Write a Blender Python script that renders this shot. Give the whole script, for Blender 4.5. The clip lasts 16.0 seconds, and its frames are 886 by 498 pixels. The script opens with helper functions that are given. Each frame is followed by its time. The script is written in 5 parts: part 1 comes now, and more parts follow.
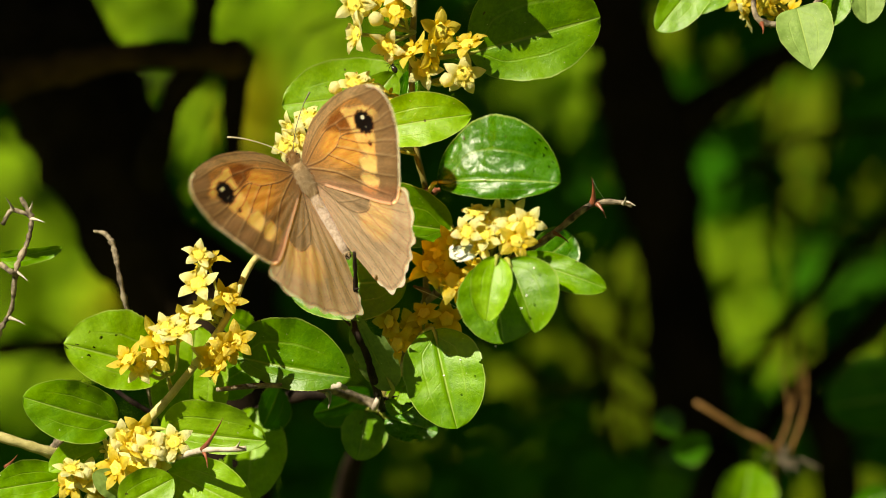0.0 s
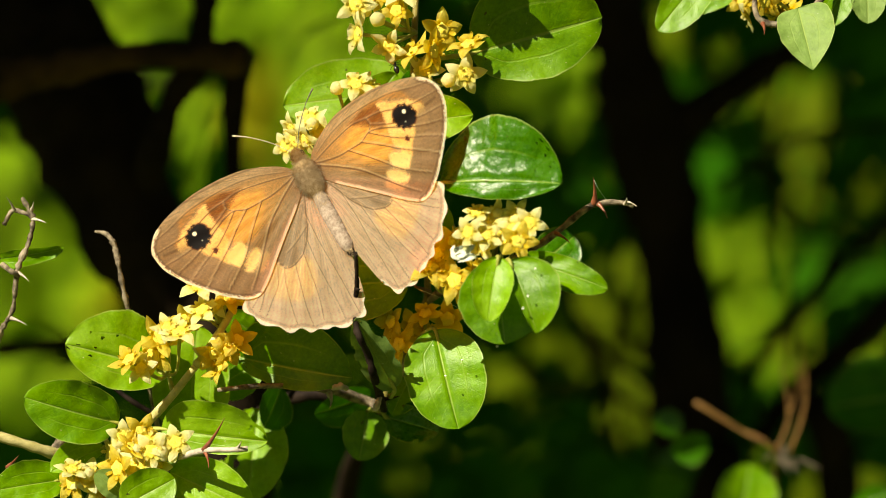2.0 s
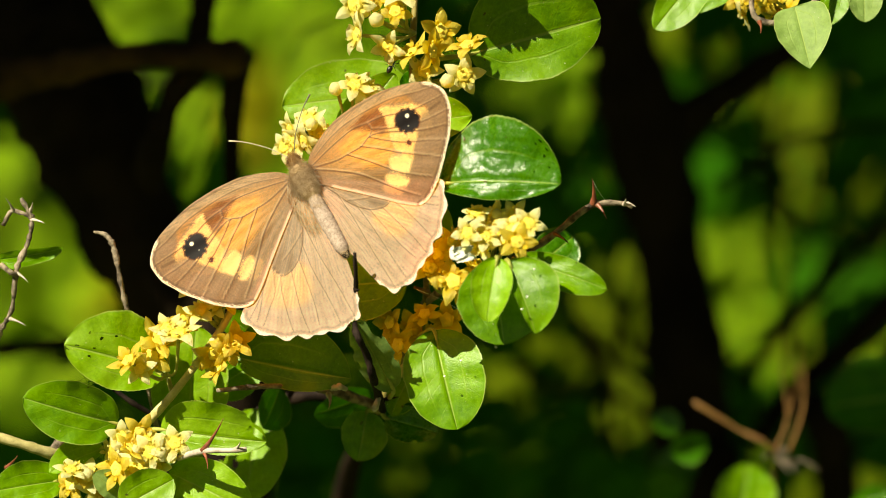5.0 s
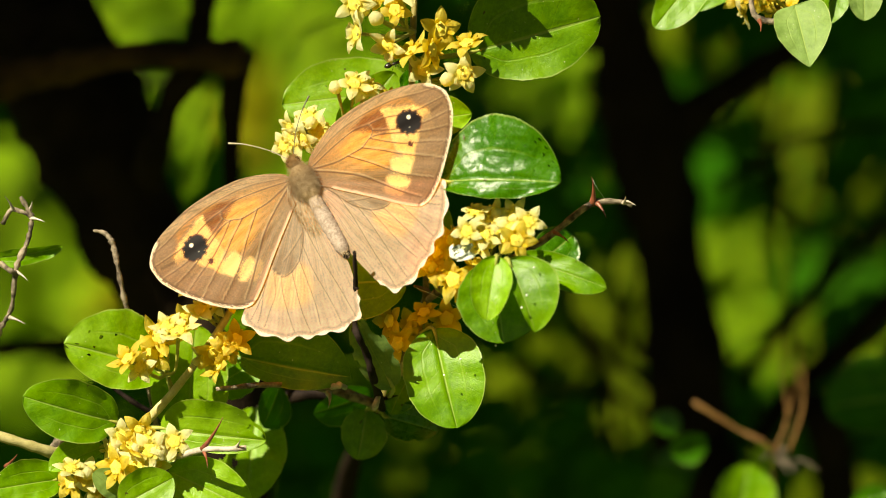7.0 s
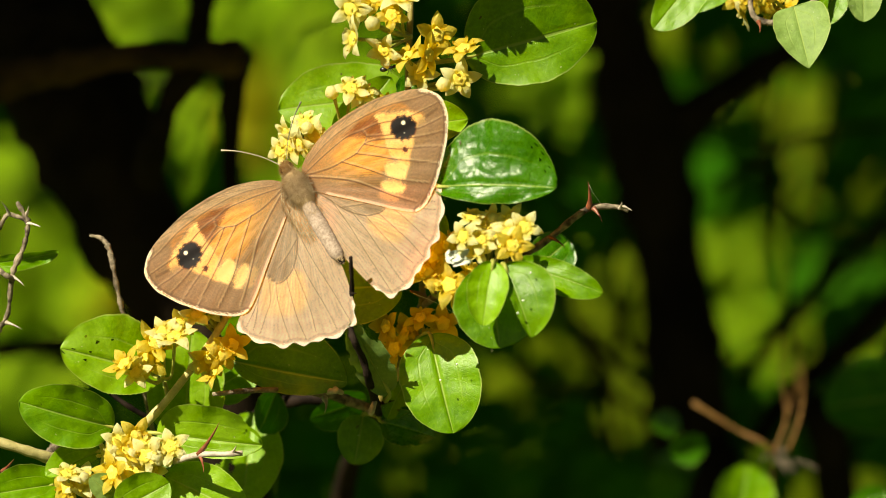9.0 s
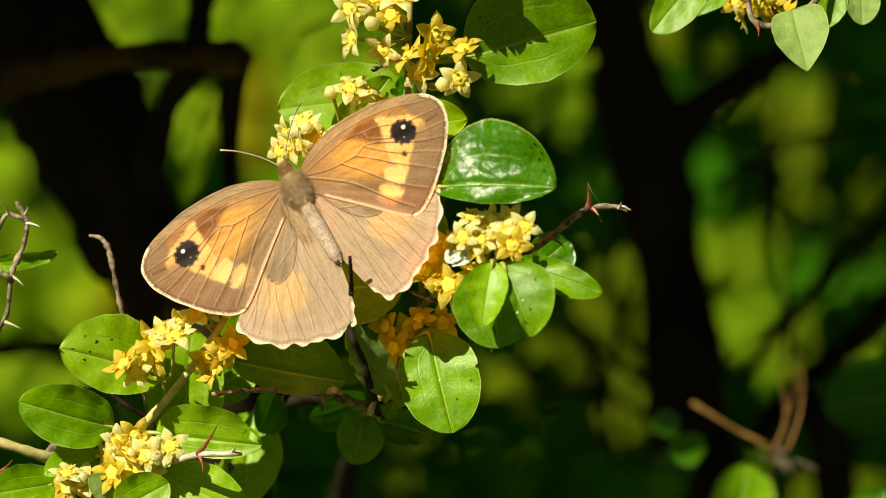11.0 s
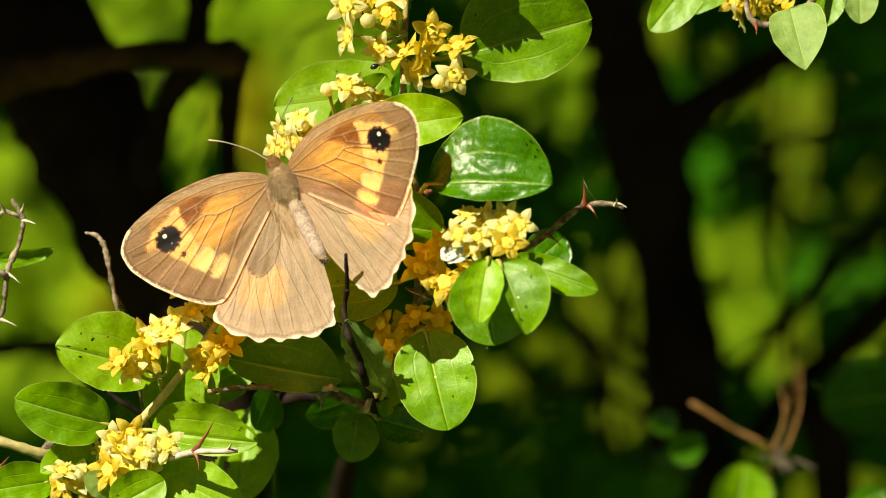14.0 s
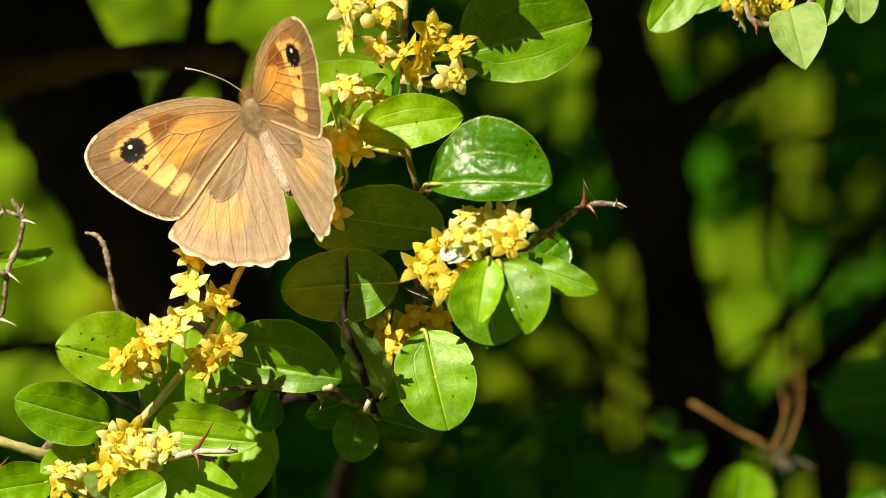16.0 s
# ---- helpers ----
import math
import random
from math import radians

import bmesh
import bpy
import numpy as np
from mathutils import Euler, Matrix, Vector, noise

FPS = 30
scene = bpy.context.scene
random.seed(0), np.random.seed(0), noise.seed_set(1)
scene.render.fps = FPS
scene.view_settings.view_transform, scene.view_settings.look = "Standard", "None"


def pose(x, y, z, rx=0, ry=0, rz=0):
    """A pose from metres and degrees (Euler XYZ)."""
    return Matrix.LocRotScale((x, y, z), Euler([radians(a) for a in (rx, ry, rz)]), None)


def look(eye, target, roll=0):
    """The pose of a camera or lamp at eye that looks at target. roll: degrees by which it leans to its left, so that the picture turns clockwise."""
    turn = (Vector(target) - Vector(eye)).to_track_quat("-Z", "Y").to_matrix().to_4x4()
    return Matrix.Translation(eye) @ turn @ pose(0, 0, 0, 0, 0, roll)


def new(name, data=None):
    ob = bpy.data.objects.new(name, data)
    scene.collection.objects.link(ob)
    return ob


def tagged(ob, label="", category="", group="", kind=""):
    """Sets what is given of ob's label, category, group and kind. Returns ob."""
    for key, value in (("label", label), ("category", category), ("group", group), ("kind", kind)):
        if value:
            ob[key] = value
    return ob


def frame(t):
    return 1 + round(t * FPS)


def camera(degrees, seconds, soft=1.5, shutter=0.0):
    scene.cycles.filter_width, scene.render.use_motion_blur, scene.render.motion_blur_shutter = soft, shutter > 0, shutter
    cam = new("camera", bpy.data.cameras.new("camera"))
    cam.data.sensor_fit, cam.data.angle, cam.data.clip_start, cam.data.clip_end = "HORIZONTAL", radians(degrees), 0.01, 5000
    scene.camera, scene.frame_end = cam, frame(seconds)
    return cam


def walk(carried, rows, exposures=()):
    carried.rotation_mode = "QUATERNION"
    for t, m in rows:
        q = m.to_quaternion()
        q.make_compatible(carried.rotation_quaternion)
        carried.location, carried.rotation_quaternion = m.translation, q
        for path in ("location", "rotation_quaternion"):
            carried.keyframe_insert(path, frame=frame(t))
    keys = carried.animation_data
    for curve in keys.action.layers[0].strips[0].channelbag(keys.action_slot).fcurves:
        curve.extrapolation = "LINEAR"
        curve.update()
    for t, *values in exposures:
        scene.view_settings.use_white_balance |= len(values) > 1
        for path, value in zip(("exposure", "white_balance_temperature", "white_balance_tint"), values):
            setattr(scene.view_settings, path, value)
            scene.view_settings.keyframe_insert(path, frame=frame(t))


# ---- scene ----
cam = camera(11.0, 16.0, soft=0.6, shutter=0.8)
EYE = Vector((0.0, -0.692, 1.2))
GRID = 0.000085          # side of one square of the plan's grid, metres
REACH = 0.692            # from the lens to the plane of the shrub
cam.data.dof.use_dof = True
cam.data.dof.focus_distance = 0.690
cam.data.dof.aperture_fstop = 18.5


def at(a, b, w=0.0):
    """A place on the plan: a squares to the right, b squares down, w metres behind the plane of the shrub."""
    k = 1 + w / REACH
    return Vector(((a - 784) * GRID * k, w, 1.2 + (441 - b) * GRID * k))


def aim(da, db):
    """The camera's pose, turned by a few squares of the plan."""
    return look(EYE, at(784 + da, 441 + db))


walk(cam, [(0.0, aim(-8, 0)), (3.5, aim(-7.5, 0)), (4.5, aim(-6, 0)), (7.0, aim(-5, 0)), (9.0, aim(-3.5, -1)),
           (11.5, aim(-2, -1)), (13.0, aim(0, 0)), (16.0, aim(0, 0))],
     exposures=[(t, e + 0.17, 7500, 4) for t, e in ((0.0, 0.90), (1.5, 0.91), (3.0, 0.95), (4.0, 0.99), (6.5, 0.99), (8.5, 0.95), (9.0, 0.90), (11.5, 0.84), (12.5, 0.92), (14.0, 1.02), (16.0, 1.06))])

# ---- light ----
SUN_WAY = Vector((0.51, 0.56, -0.58)).normalized()
world = bpy.data.worlds.new("world")
scene.world = world
world.use_nodes = True
wn = world.node_tree.nodes
sky = wn.new("ShaderNodeTexSky")
sky.sky_type = "NISHITA"
sky.sun_disc = False
sky.sun_elevation = math.asin(-SUN_WAY.z)
sky.sun_rotation = math.atan2(-SUN_WAY.x, -SUN_WAY.y) % (2 * math.pi)
wn["Background"].inputs["Strength"].default_value = 0.0105
world.node_tree.links.new(sky.outputs[0], wn["Background"].inputs["Color"])
sun = new("sun", bpy.data.lights.new("sun", "SUN"))
sun.data.energy, sun.data.angle, sun.data.color = 4.6, radians(0.53), (1.0, 0.93, 0.80)
sun.rotation_mode = "QUATERNION"
sun.rotation_quaternion = SUN_WAY.to_track_quat("-Z", "Y")
sun.location = (-2, -3, 5)


# ---- materials ----
class Nodes:
    """A short way to wire a material."""

    def __init__(self, name):
        self.mat = bpy.data.materials.new(name)
        self.mat.use_nodes = True
        self.tree = self.mat.node_tree
        self.tree.nodes.clear()

    def add(self, kind):
        return self.tree.nodes.new("ShaderNode" + kind)

    def link(self, a, b):
        self.tree.links.new(a, b)

    def put(self, node, key, value):
        if isinstance(value, bpy.types.NodeSocket):
            self.link(value, node.inputs[key])
        else:
            node.inputs[key].default_value = value

    def math(self, op, a, b=0.0, clamp=False):
        node = self.add("Math")
        node.operation, node.use_clamp = op, clamp
        self.put(node, 0, a)
        self.put(node, 1, b)
        return node.outputs[0]

    def ramp(self, x, lo, hi):
        """0 below lo, 1 above hi (lo may be the larger)."""
        node = self.add("MapRange")
        node.interpolation_type = "SMOOTHSTEP"
        self.put(node, 0, x)
        self.put(node, 1, lo)
        self.put(node, 2, hi)
        return node.outputs[0]

    def mix(self, f, a, b, blend="MIX"):
        node = self.add("Mix")
        node.data_type, node.blend_type = "RGBA", blend
        self.put(node, 0, f)
        for key, value in ((6, a), (7, b)):
            if isinstance(value, tuple):
                value = (*value, 1.0)[:4]
            self.put(node, key, value)
        return node.outputs[2]

    def noise(self, scale, detail=4.0, rough=0.6, vector=None):
        node = self.add("TexNoise")
        node.inputs["Scale"].default_value = scale
        node.inputs["Detail"].default_value = detail
        node.inputs["Roughness"].default_value = rough
        self.link(vector or self.add("TexCoord").outputs["Object"], node.inputs["Vector"])
        return node.outputs["Fac"]

    def bump(self, height, strength, distance, under=None):
        node = self.add("Bump")
        if under:
            self.link(under, node.inputs["Normal"])
        node.inputs["Strength"].default_value = strength
        node.inputs["Distance"].default_value = distance
        self.link(height, node.inputs["Height"])
        return node.outputs["Normal"]

    def finish(self, color, rough=0.5, spec=0.5, metal=0.0, normal=None, through_light=0.0, through_color=None, coat=0.0):
        b = self.add("BsdfPrincipled")
        self.put(b, "Base Color", (*color, 1.0) if isinstance(color, tuple) else color)
        self.put(b, "Roughness", rough)
        self.put(b, "Specular IOR Level", spec)
        self.put(b, "Metallic", metal)
        self.put(b, "Coat Weight", coat)
        if normal:
            self.link(normal, b.inputs["Normal"])
        out = self.add("OutputMaterial")
        result = b.outputs[0]
        if through_light > 0:
            t = self.add("BsdfTranslucent")
            c = through_color if through_color is not None else color
            self.put(t, "Color", (*c, 1.0) if isinstance(c, tuple) else c)
            m = self.add("MixShader")
            m.inputs[0].default_value = through_light
            self.link(result, m.inputs[1])
            self.link(t.outputs[0], m.inputs[2])
            result = m.outputs[0]
        self.link(result, out.inputs[0])
        return self.mat


def leaf_material(name, dark, light, rough, spec, glow, vein=(0.32, 0.42, 0.12), ripple=0.2):
    """Leaf blade: three long nerves, fine side nerves, a pale rim, blotches and small brown specks."""
    n = Nodes(name)
    uv = n.add("SeparateXYZ")
    source = n.add("UVMap")
    source.uv_map = "blade"
    n.link(source.outputs[0], uv.inputs[0])
    u, v = uv.outputs[0], uv.outputs[1]
    side = n.math("ABSOLUTE", n.math("MULTIPLY", n.math("SUBTRACT", v, 0.5), 2.0))
    mid = n.ramp(side, 0.045, 0.012)
    lateral = n.ramp(n.math("ABSOLUTE", n.math("SUBTRACT", side, n.math("MULTIPLY", n.ramp(u, 0.0, 0.25), 0.47))), 0.035, 0.008)
    lateral = n.math("MULTIPLY", lateral, n.ramp(u, 0.95, 0.5))
    slant = n.math("FRACT", n.math("MULTIPLY", n.math("SUBTRACT", u, n.math("MULTIPLY", side, 0.28)), 9.0))
    fine = n.math("MULTIPLY", n.ramp(n.math("ABSOLUTE", n.math("SUBTRACT", slant, 0.5)), 0.06, 0.015), 0.09)
    big = n.noise(180, 3)
    small = n.noise(1500, 4, 0.7)
    color = n.mix(n.ramp(big, 0.3, 0.7), dark, light)
    color = n.mix(n.math("MULTIPLY", n.ramp(small, 0.35, 0.75), 0.28), color, tuple(min(1, 1.7 * c) for c in light))
    color = n.mix(n.math("MULTIPLY", n.ramp(n.noise(420, 5, 0.75), 0.52, 0.72), 0.35), color, tuple(0.6 * c for c in dark))
    lines = n.math("MAXIMUM", n.math("MULTIPLY", mid, 0.85), n.math("MAXIMUM", n.math("MULTIPLY", lateral, 0.34), fine))
    color = n.mix(n.math("MULTIPLY", lines, 0.65), color, vein)
    rim = n.ramp(side, 0.955, 0.99)
    color = n.mix(n.math("MULTIPLY", rim, 0.45), color, (0.42, 0.48, 0.18))
    speck = n.math("MULTIPLY", n.ramp(n.noise(700, 1), 0.76, 0.79), 0.8)
    color = n.mix(speck, color, (0.05, 0.03, 0.012))
    dust = n.math("MULTIPLY", n.ramp(n.noise(2600, 1), 0.77, 0.80), 0.7)
    color = n.mix(dust, color, (0.62, 0.66, 0.52))
    tone = n.add("HueSaturation")
    n.link(color, tone.inputs["Color"])
    n.put(tone, "Value", n.math("ADD", n.math("MULTIPLY", n.add("ObjectInfo").outputs["Random"], 0.22), 0.86))
    n.put(tone, "Saturation", 1.08)
    pits = n.noise(4200, 2, 0.6)
    relief = n.math("ADD", n.math("ADD", n.math("MULTIPLY", lines, -1.0), n.math("MULTIPLY", small, 0.7)), n.math("MULTIPLY", pits, 0.35))
    trans = n.mix(1.0, tone.outputs[0], (0.9, 1.0, 0.35), "MULTIPLY")
    return n.finish(tone.outputs[0], n.math("ADD", n.math("MULTIPLY", small, 0.22), rough - 0.1), spec, 0,
                    n.bump(relief, 0.42, 0.00025, n.bump(n.noise(260, 2, 0.5), ripple, 0.0012)), glow, trans)


def plain_material(name, dark, light, scale, rough=0.6, spec=0.4, bump=0.4, depth=0.0002, fine=5.0, glow=0.0, detail=6):
    """Two tones mixed by a coarse and a fine grain, with relief."""
    n = Nodes(name)
    coarse, grain = n.noise(scale, detail), n.noise(scale * fine, 5, 0.7)
    color = n.mix(n.ramp(coarse, 0.32, 0.68), dark, light)
    color = n.mix(n.math("MULTIPLY", n.ramp(grain, 0.4, 0.8), 0.4), color, tuple(0.55 * c for c in dark))
    tone = n.add("HueSaturation")
    n.link(color, tone.inputs["Color"])
    n.put(tone, "Value", n.math("ADD", n.math("MULTIPLY", n.add("ObjectInfo").outputs["Random"], 0.25), 0.88))
    height = n.math("ADD", coarse, n.math("MULTIPLY", grain, 0.5))
    return n.finish(tone.outputs[0], rough, spec, 0, n.bump(height, bump, depth), glow, tone.outputs[0])


def island_leaf_material(name, dark, light, rough, glow):
    """Leaves of a far mass, each of its own tone."""
    n = Nodes(name)
    f = n.add("NewGeometry").outputs["Random Per Island"]
    color = n.mix(f, dark, light)
    color = n.mix(n.math("MULTIPLY", n.ramp(n.noise(6, 3), 0.45, 0.65), 0.5), color, tuple(0.6 * c for c in light))
    return n.finish(color, rough, 0.12, 0, None, glow, n.mix(1.0, color, (1.0, 1.0, 0.4), "MULTIPLY"))


M_LEAF = leaf_material("mature_leaf", (0.078, 0.196, 0.008), (0.152, 0.298, 0.020), 0.42, 0.44, 0.26)
M_GLOSS = leaf_material("glossy_leaf", (0.022, 0.105, 0.002), (0.048, 0.160, 0.004), 0.27, 0.5, 0.18, ripple=0.7)
M_YOUNG = leaf_material("young_leaf", (0.150, 0.300, 0.016), (0.225, 0.385, 0.040), 0.42, 0.50, 0.30)
M_MID = leaf_material("deep_leaf", (0.052, 0.158, 0.004), (0.105, 0.240, 0.011), 0.40, 0.44, 0.24)
# darkened copy of the leaf blade, with shade put into its colour
M_DULLSHADE = leaf_material("shade_dulled_leaf", (0.020, 0.105, 0.002), (0.040, 0.155, 0.004), 0.60, 0.22, 0.22)
M_PALE = leaf_material("pale_leaf", (0.160, 0.255, 0.070), (0.215, 0.310, 0.098), 0.55, 0.3, 0.30)


def sepal_material(name, heart, tip, shade):
    """A waxy sepal: golden by the disc, paler towards its tip, with fine grain."""
    n = Nodes(name)
    where = n.add("TexCoord").outputs["Object"]
    away = n.add("VectorMath")
    away.operation = "LENGTH"
    n.link(where, away.inputs[0])
    grain = n.noise(14, 5, 0.65)
    color = n.mix(n.ramp(n.math("ADD", away.outputs["Value"], n.math("MULTIPLY", grain, 0.12)), 0.20, 0.50), heart, tip)
    color = n.mix(n.math("MULTIPLY", n.ramp(grain, 0.50, 0.72), 0.45), color, shade)
    tone = n.add("HueSaturation")
    n.link(color, tone.inputs["Color"])
    n.put(tone, "Value", n.math("ADD", n.math("MULTIPLY", n.add("ObjectInfo").outputs["Random"], 0.22), 0.86))
    trans = n.mix(1.0, tone.outputs[0], (1.0, 0.92, 0.45), "MULTIPLY")
    return n.finish(tone.outputs[0], 0.40, 0.45, 0, n.bump(grain, 0.35, 0.03), 0.50, trans)


M_SEPAL = sepal_material("flower_yellow", (0.70, 0.48, 0.012), (0.79, 0.65, 0.09), (0.60, 0.36, 0.008))
M_SEPAL_PALE = sepal_material("flower_cream", (0.76, 0.64, 0.07), (0.84, 0.83, 0.44), (0.72, 0.61, 0.12))
M_DISC = plain_material("flower_disc", (0.80, 0.62, 0.05), (0.86, 0.72, 0.12), 2200, 0.35, 0.5, 0.6, 0.0002)
M_STALK = plain_material("green_stalk", (0.24, 0.28, 0.04), (0.36, 0.36, 0.08), 800, 0.5, 0.4)
M_TWIG = plain_material("olive_twig", (0.40, 0.35, 0.13), (0.60, 0.53, 0.24), 500, 0.55, 0.4, 0.6, 0.0003)
# tones spread wide: shaded sides and pale highlights are put into the blotches
M_DRY = plain_material("dry_twig", (0.034, 0.024, 0.016), (0.34, 0.28, 0.20), 620, 0.75, 0.2, 0.8, 0.0004)
M_TWIGGREEN = plain_material("green_brown_twig", (0.14, 0.12, 0.03), (0.27, 0.22, 0.06), 500, 0.55, 0.3, 0.6, 0.0003)
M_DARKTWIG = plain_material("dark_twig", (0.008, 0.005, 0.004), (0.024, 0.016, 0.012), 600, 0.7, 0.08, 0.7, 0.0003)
M_THORN = plain_material("red_thorn", (0.13, 0.030, 0.016), (0.25, 0.085, 0.045), 700, 0.35, 0.5, 0.3)
M_THORNDRY = plain_material("grey_thorn", (0.30, 0.25, 0.20), (0.52, 0.46, 0.38), 700, 0.6, 0.3, 0.3)
# near black: the thicket's shade is put into the bark colour
M_SHADEBARK = plain_material("shade_dark_bark", (0.009, 0.0068, 0.005), (0.025, 0.017, 0.010), 60, 0.95, 0.04, 0.9, 0.003)
M_BARKMOSS = plain_material("lichened_bark", (0.010, 0.006, 0.003), (0.125, 0.066, 0.016), 45, 0.9, 0.15, 0.9, 0.003)
M_STEM = plain_material("brown_stem", (0.085, 0.040, 0.009), (0.21, 0.110, 0.028), 90, 0.7, 0.3, 0.5, 0.001)
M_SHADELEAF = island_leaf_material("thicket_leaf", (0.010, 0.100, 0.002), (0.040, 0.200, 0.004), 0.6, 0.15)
# stands for shade-lit foliage: the dimness is put into the leaf colour
M_DEEPSHADE = island_leaf_material("shade_green_leaf", (0.016, 0.130, 0.002), (0.060, 0.230, 0.004), 0.7, 0.25)
M_OLIVE = island_leaf_material("olive_leaf", (0.125, 0.195, 0.004), (0.205, 0.275, 0.009), 0.7, 0.25)
M_BANK = island_leaf_material("sunlit_bank_leaf", (0.138, 0.300, 0.005), (0.285, 0.450, 0.016), 0.8, 0.30)
M_BANKGOLD = island_leaf_material("golden_leaf", (0.30, 0.31, 0.008), (0.44, 0.42, 0.02), 0.6, 0.25)
M_GROUND = plain_material("meadow_ground", (0.045, 0.07, 0.012), (0.11, 0.13, 0.03), 3, 0.95, 0.1, 0.6, 0.02)
M_FUZZ = plain_material("brown_fuzz", (0.28, 0.190, 0.090), (0.46, 0.335, 0.19), 1500, 0.8, 0.2, 0.6, 0.0002)
M_HAIR = plain_material("tan_hair", (0.40, 0.285, 0.155), (0.62, 0.48, 0.31), 1500, 0.6, 0.3, 0.2, 0.0001, 4, 0.4)
M_ABDOMEN = plain_material("grey_abdomen", (0.29, 0.212, 0.165), (0.50, 0.400, 0.325), 2600, 0.8, 0.2, 0.6, 0.0002)
M_BLACK = plain_material("black_shell", (0.006, 0.006, 0.006), (0.014, 0.013, 0.012), 1500, 0.25, 0.6, 0.2, 0.0001)
M_ANTENNA = plain_material("pale_antenna", (0.40, 0.33, 0.22), (0.62, 0.55, 0.42), 2500, 0.5, 0.3, 0.2, 0.0001)
# the right antenna's darker look against the light is put into its colour
M_ANTENNADIM = plain_material("dimmed_antenna", (0.085, 0.090, 0.050), (0.20, 0.195, 0.115), 2500, 0.5, 0.3, 0.2, 0.0001)
M_PALESILK = plain_material("white_silk", (0.70, 0.70, 0.66), (0.85, 0.85, 0.82), 900, 0.4, 0.4, 0.1, 0.0001)
M_FLUFF = plain_material("white_bract", (0.42, 0.45, 0.36), (0.60, 0.62, 0.54), 900, 0.8, 0.1, 0.5, 0.0002)
M_RUFOUS = plain_material("rufous_hair", (0.36, 0.19, 0.06), (0.58, 0.36, 0.15), 1500, 0.6, 0.3, 0.2, 0.0001, 4, 0.4)
M_AMBER = plain_material("amber_body", (0.30, 0.100, 0.016), (0.56, 0.27, 0.075), 900, 0.5, 0.4, 0.3, 0.0002)


def wing_material():
    n = Nodes("wing_scales")
    source = n.add("Attribute")
    source.attribute_name = "scales"
    col = source.outputs["Color"]
    grain = n.noise(4200, 3, 0.7)
    dust = n.noise(900, 4, 0.65)
    tone = n.add("HueSaturation")
    n.link(col, tone.inputs["Color"])
    n.put(tone, "Value", n.math("ADD", n.math("ADD", n.math("MULTIPLY", grain, 0.75), n.math("MULTIPLY", dust, 0.45)), 0.72))
    color = tone.outputs[0]
    deep = n.add("Gamma")
    n.link(color, deep.inputs[0])
    deep.inputs[1].default_value = 1.5
    return n.finish(color, 0.60, 0.28, 0, n.bump(grain, 0.30, 0.0001), 0.54, n.mix(1.0, deep.outputs[0], (3.3, 2.35, 0.55), "MULTIPLY"))


def glassy_wing_material():
    n = Nodes("clear_wing")
    b = n.add("BsdfPrincipled")
    n.put(b, "Base Color", (0.55, 0.42, 0.25, 1))
    n.put(b, "Roughness", 0.3)
    n.put(b, "Alpha", 0.22)
    n.link(b.outputs[0], n.add("OutputMaterial").inputs[0])
    return n.mat


M_WING = wing_material()
M_CLEARWING = glassy_wing_material()


# ---- shapes ----
def mesh_of(name, verts, faces, mat, smooth=True):
    me = bpy.data.meshes.new(name)
    me.from_pydata(verts, [], faces)
    me.materials.append(mat)
    if smooth:
        me.shade_smooth()
    me.update()
    return me


def place(name, me, parent, label=""):
    """Links a mesh as one part under a thing or under a part."""
    ob = new(name, me)
    ob.parent = parent
    return tagged(ob, label)


def part(name, bm, material, parent, label=""):
    me = bpy.data.meshes.new(name)
    bm.to_mesh(me)
    bm.free()
    me.materials.append(material)
    me.shade_smooth()
    return place(name, me, parent, label)


def thing(name, where, label, category, group="", kind=""):
    ob = new(name)
    ob.location = where
    ob.empty_display_size = 0.005
    return tagged(ob, label, category, group, kind)


def spline(points, steps):
    """Points along a smooth curve through the given ones."""
    p = [Vector(q) for q in points]
    p = [2 * p[0] - p[1]] + p + [2 * p[-1] - p[-2]]
    out = []
    for i in range(1, len(p) - 2):
        for k in range(steps):
            t = k / steps
            a, b, c, d = p[i - 1], p[i], p[i + 1], p[i + 2]
            out.append(0.5 * (2 * b + (c - a) * t + (2 * a - 5 * b + 4 * c - d) * t * t + (3 * b - a - 3 * c + d) * t ** 3))
    out.append(p[-2])
    return out


def tube(path, radii, sides=8, knobs=0.0, seed=0, steps=5):
    """Verts and faces of a round, slightly knobbly rod along a smooth path."""
    rnd = random.Random(seed)
    pts = spline(path, steps)
    rr = np.interp(np.linspace(0, 1, len(pts)), np.linspace(0, 1, len(radii)), radii)
    verts, faces = [], []
    ref = Vector((0.3, -1, 0.2))
    for i, p in enumerate(pts):
        d = (pts[min(i + 1, len(pts) - 1)] - pts[max(i - 1, 0)]).normalized()
        x = d.cross(ref)
        x = x.normalized() if x.length > 1e-6 else Vector((1, 0, 0))
        y = d.cross(x)
        swell = 1 + knobs * rnd.uniform(-1, 1)
        for k in range(sides):
            t = 2 * math.pi * k / sides
            r = rr[i] * swell * (1 + 0.4 * knobs * rnd.uniform(-1, 1))
            verts.append(p + (x * math.cos(t) + y * math.sin(t)) * r)
    for i in range(len(pts) - 1):
        for k in range(sides):
            q = (k + 1) % sides
            faces.append((i * sides + k, i * sides + q, (i + 1) * sides + q, (i + 1) * sides + k))
    faces.append(tuple(range(sides))[::-1])
    faces.append(tuple(range((len(pts) - 1) * sides, len(pts) * sides)))
    return verts, faces


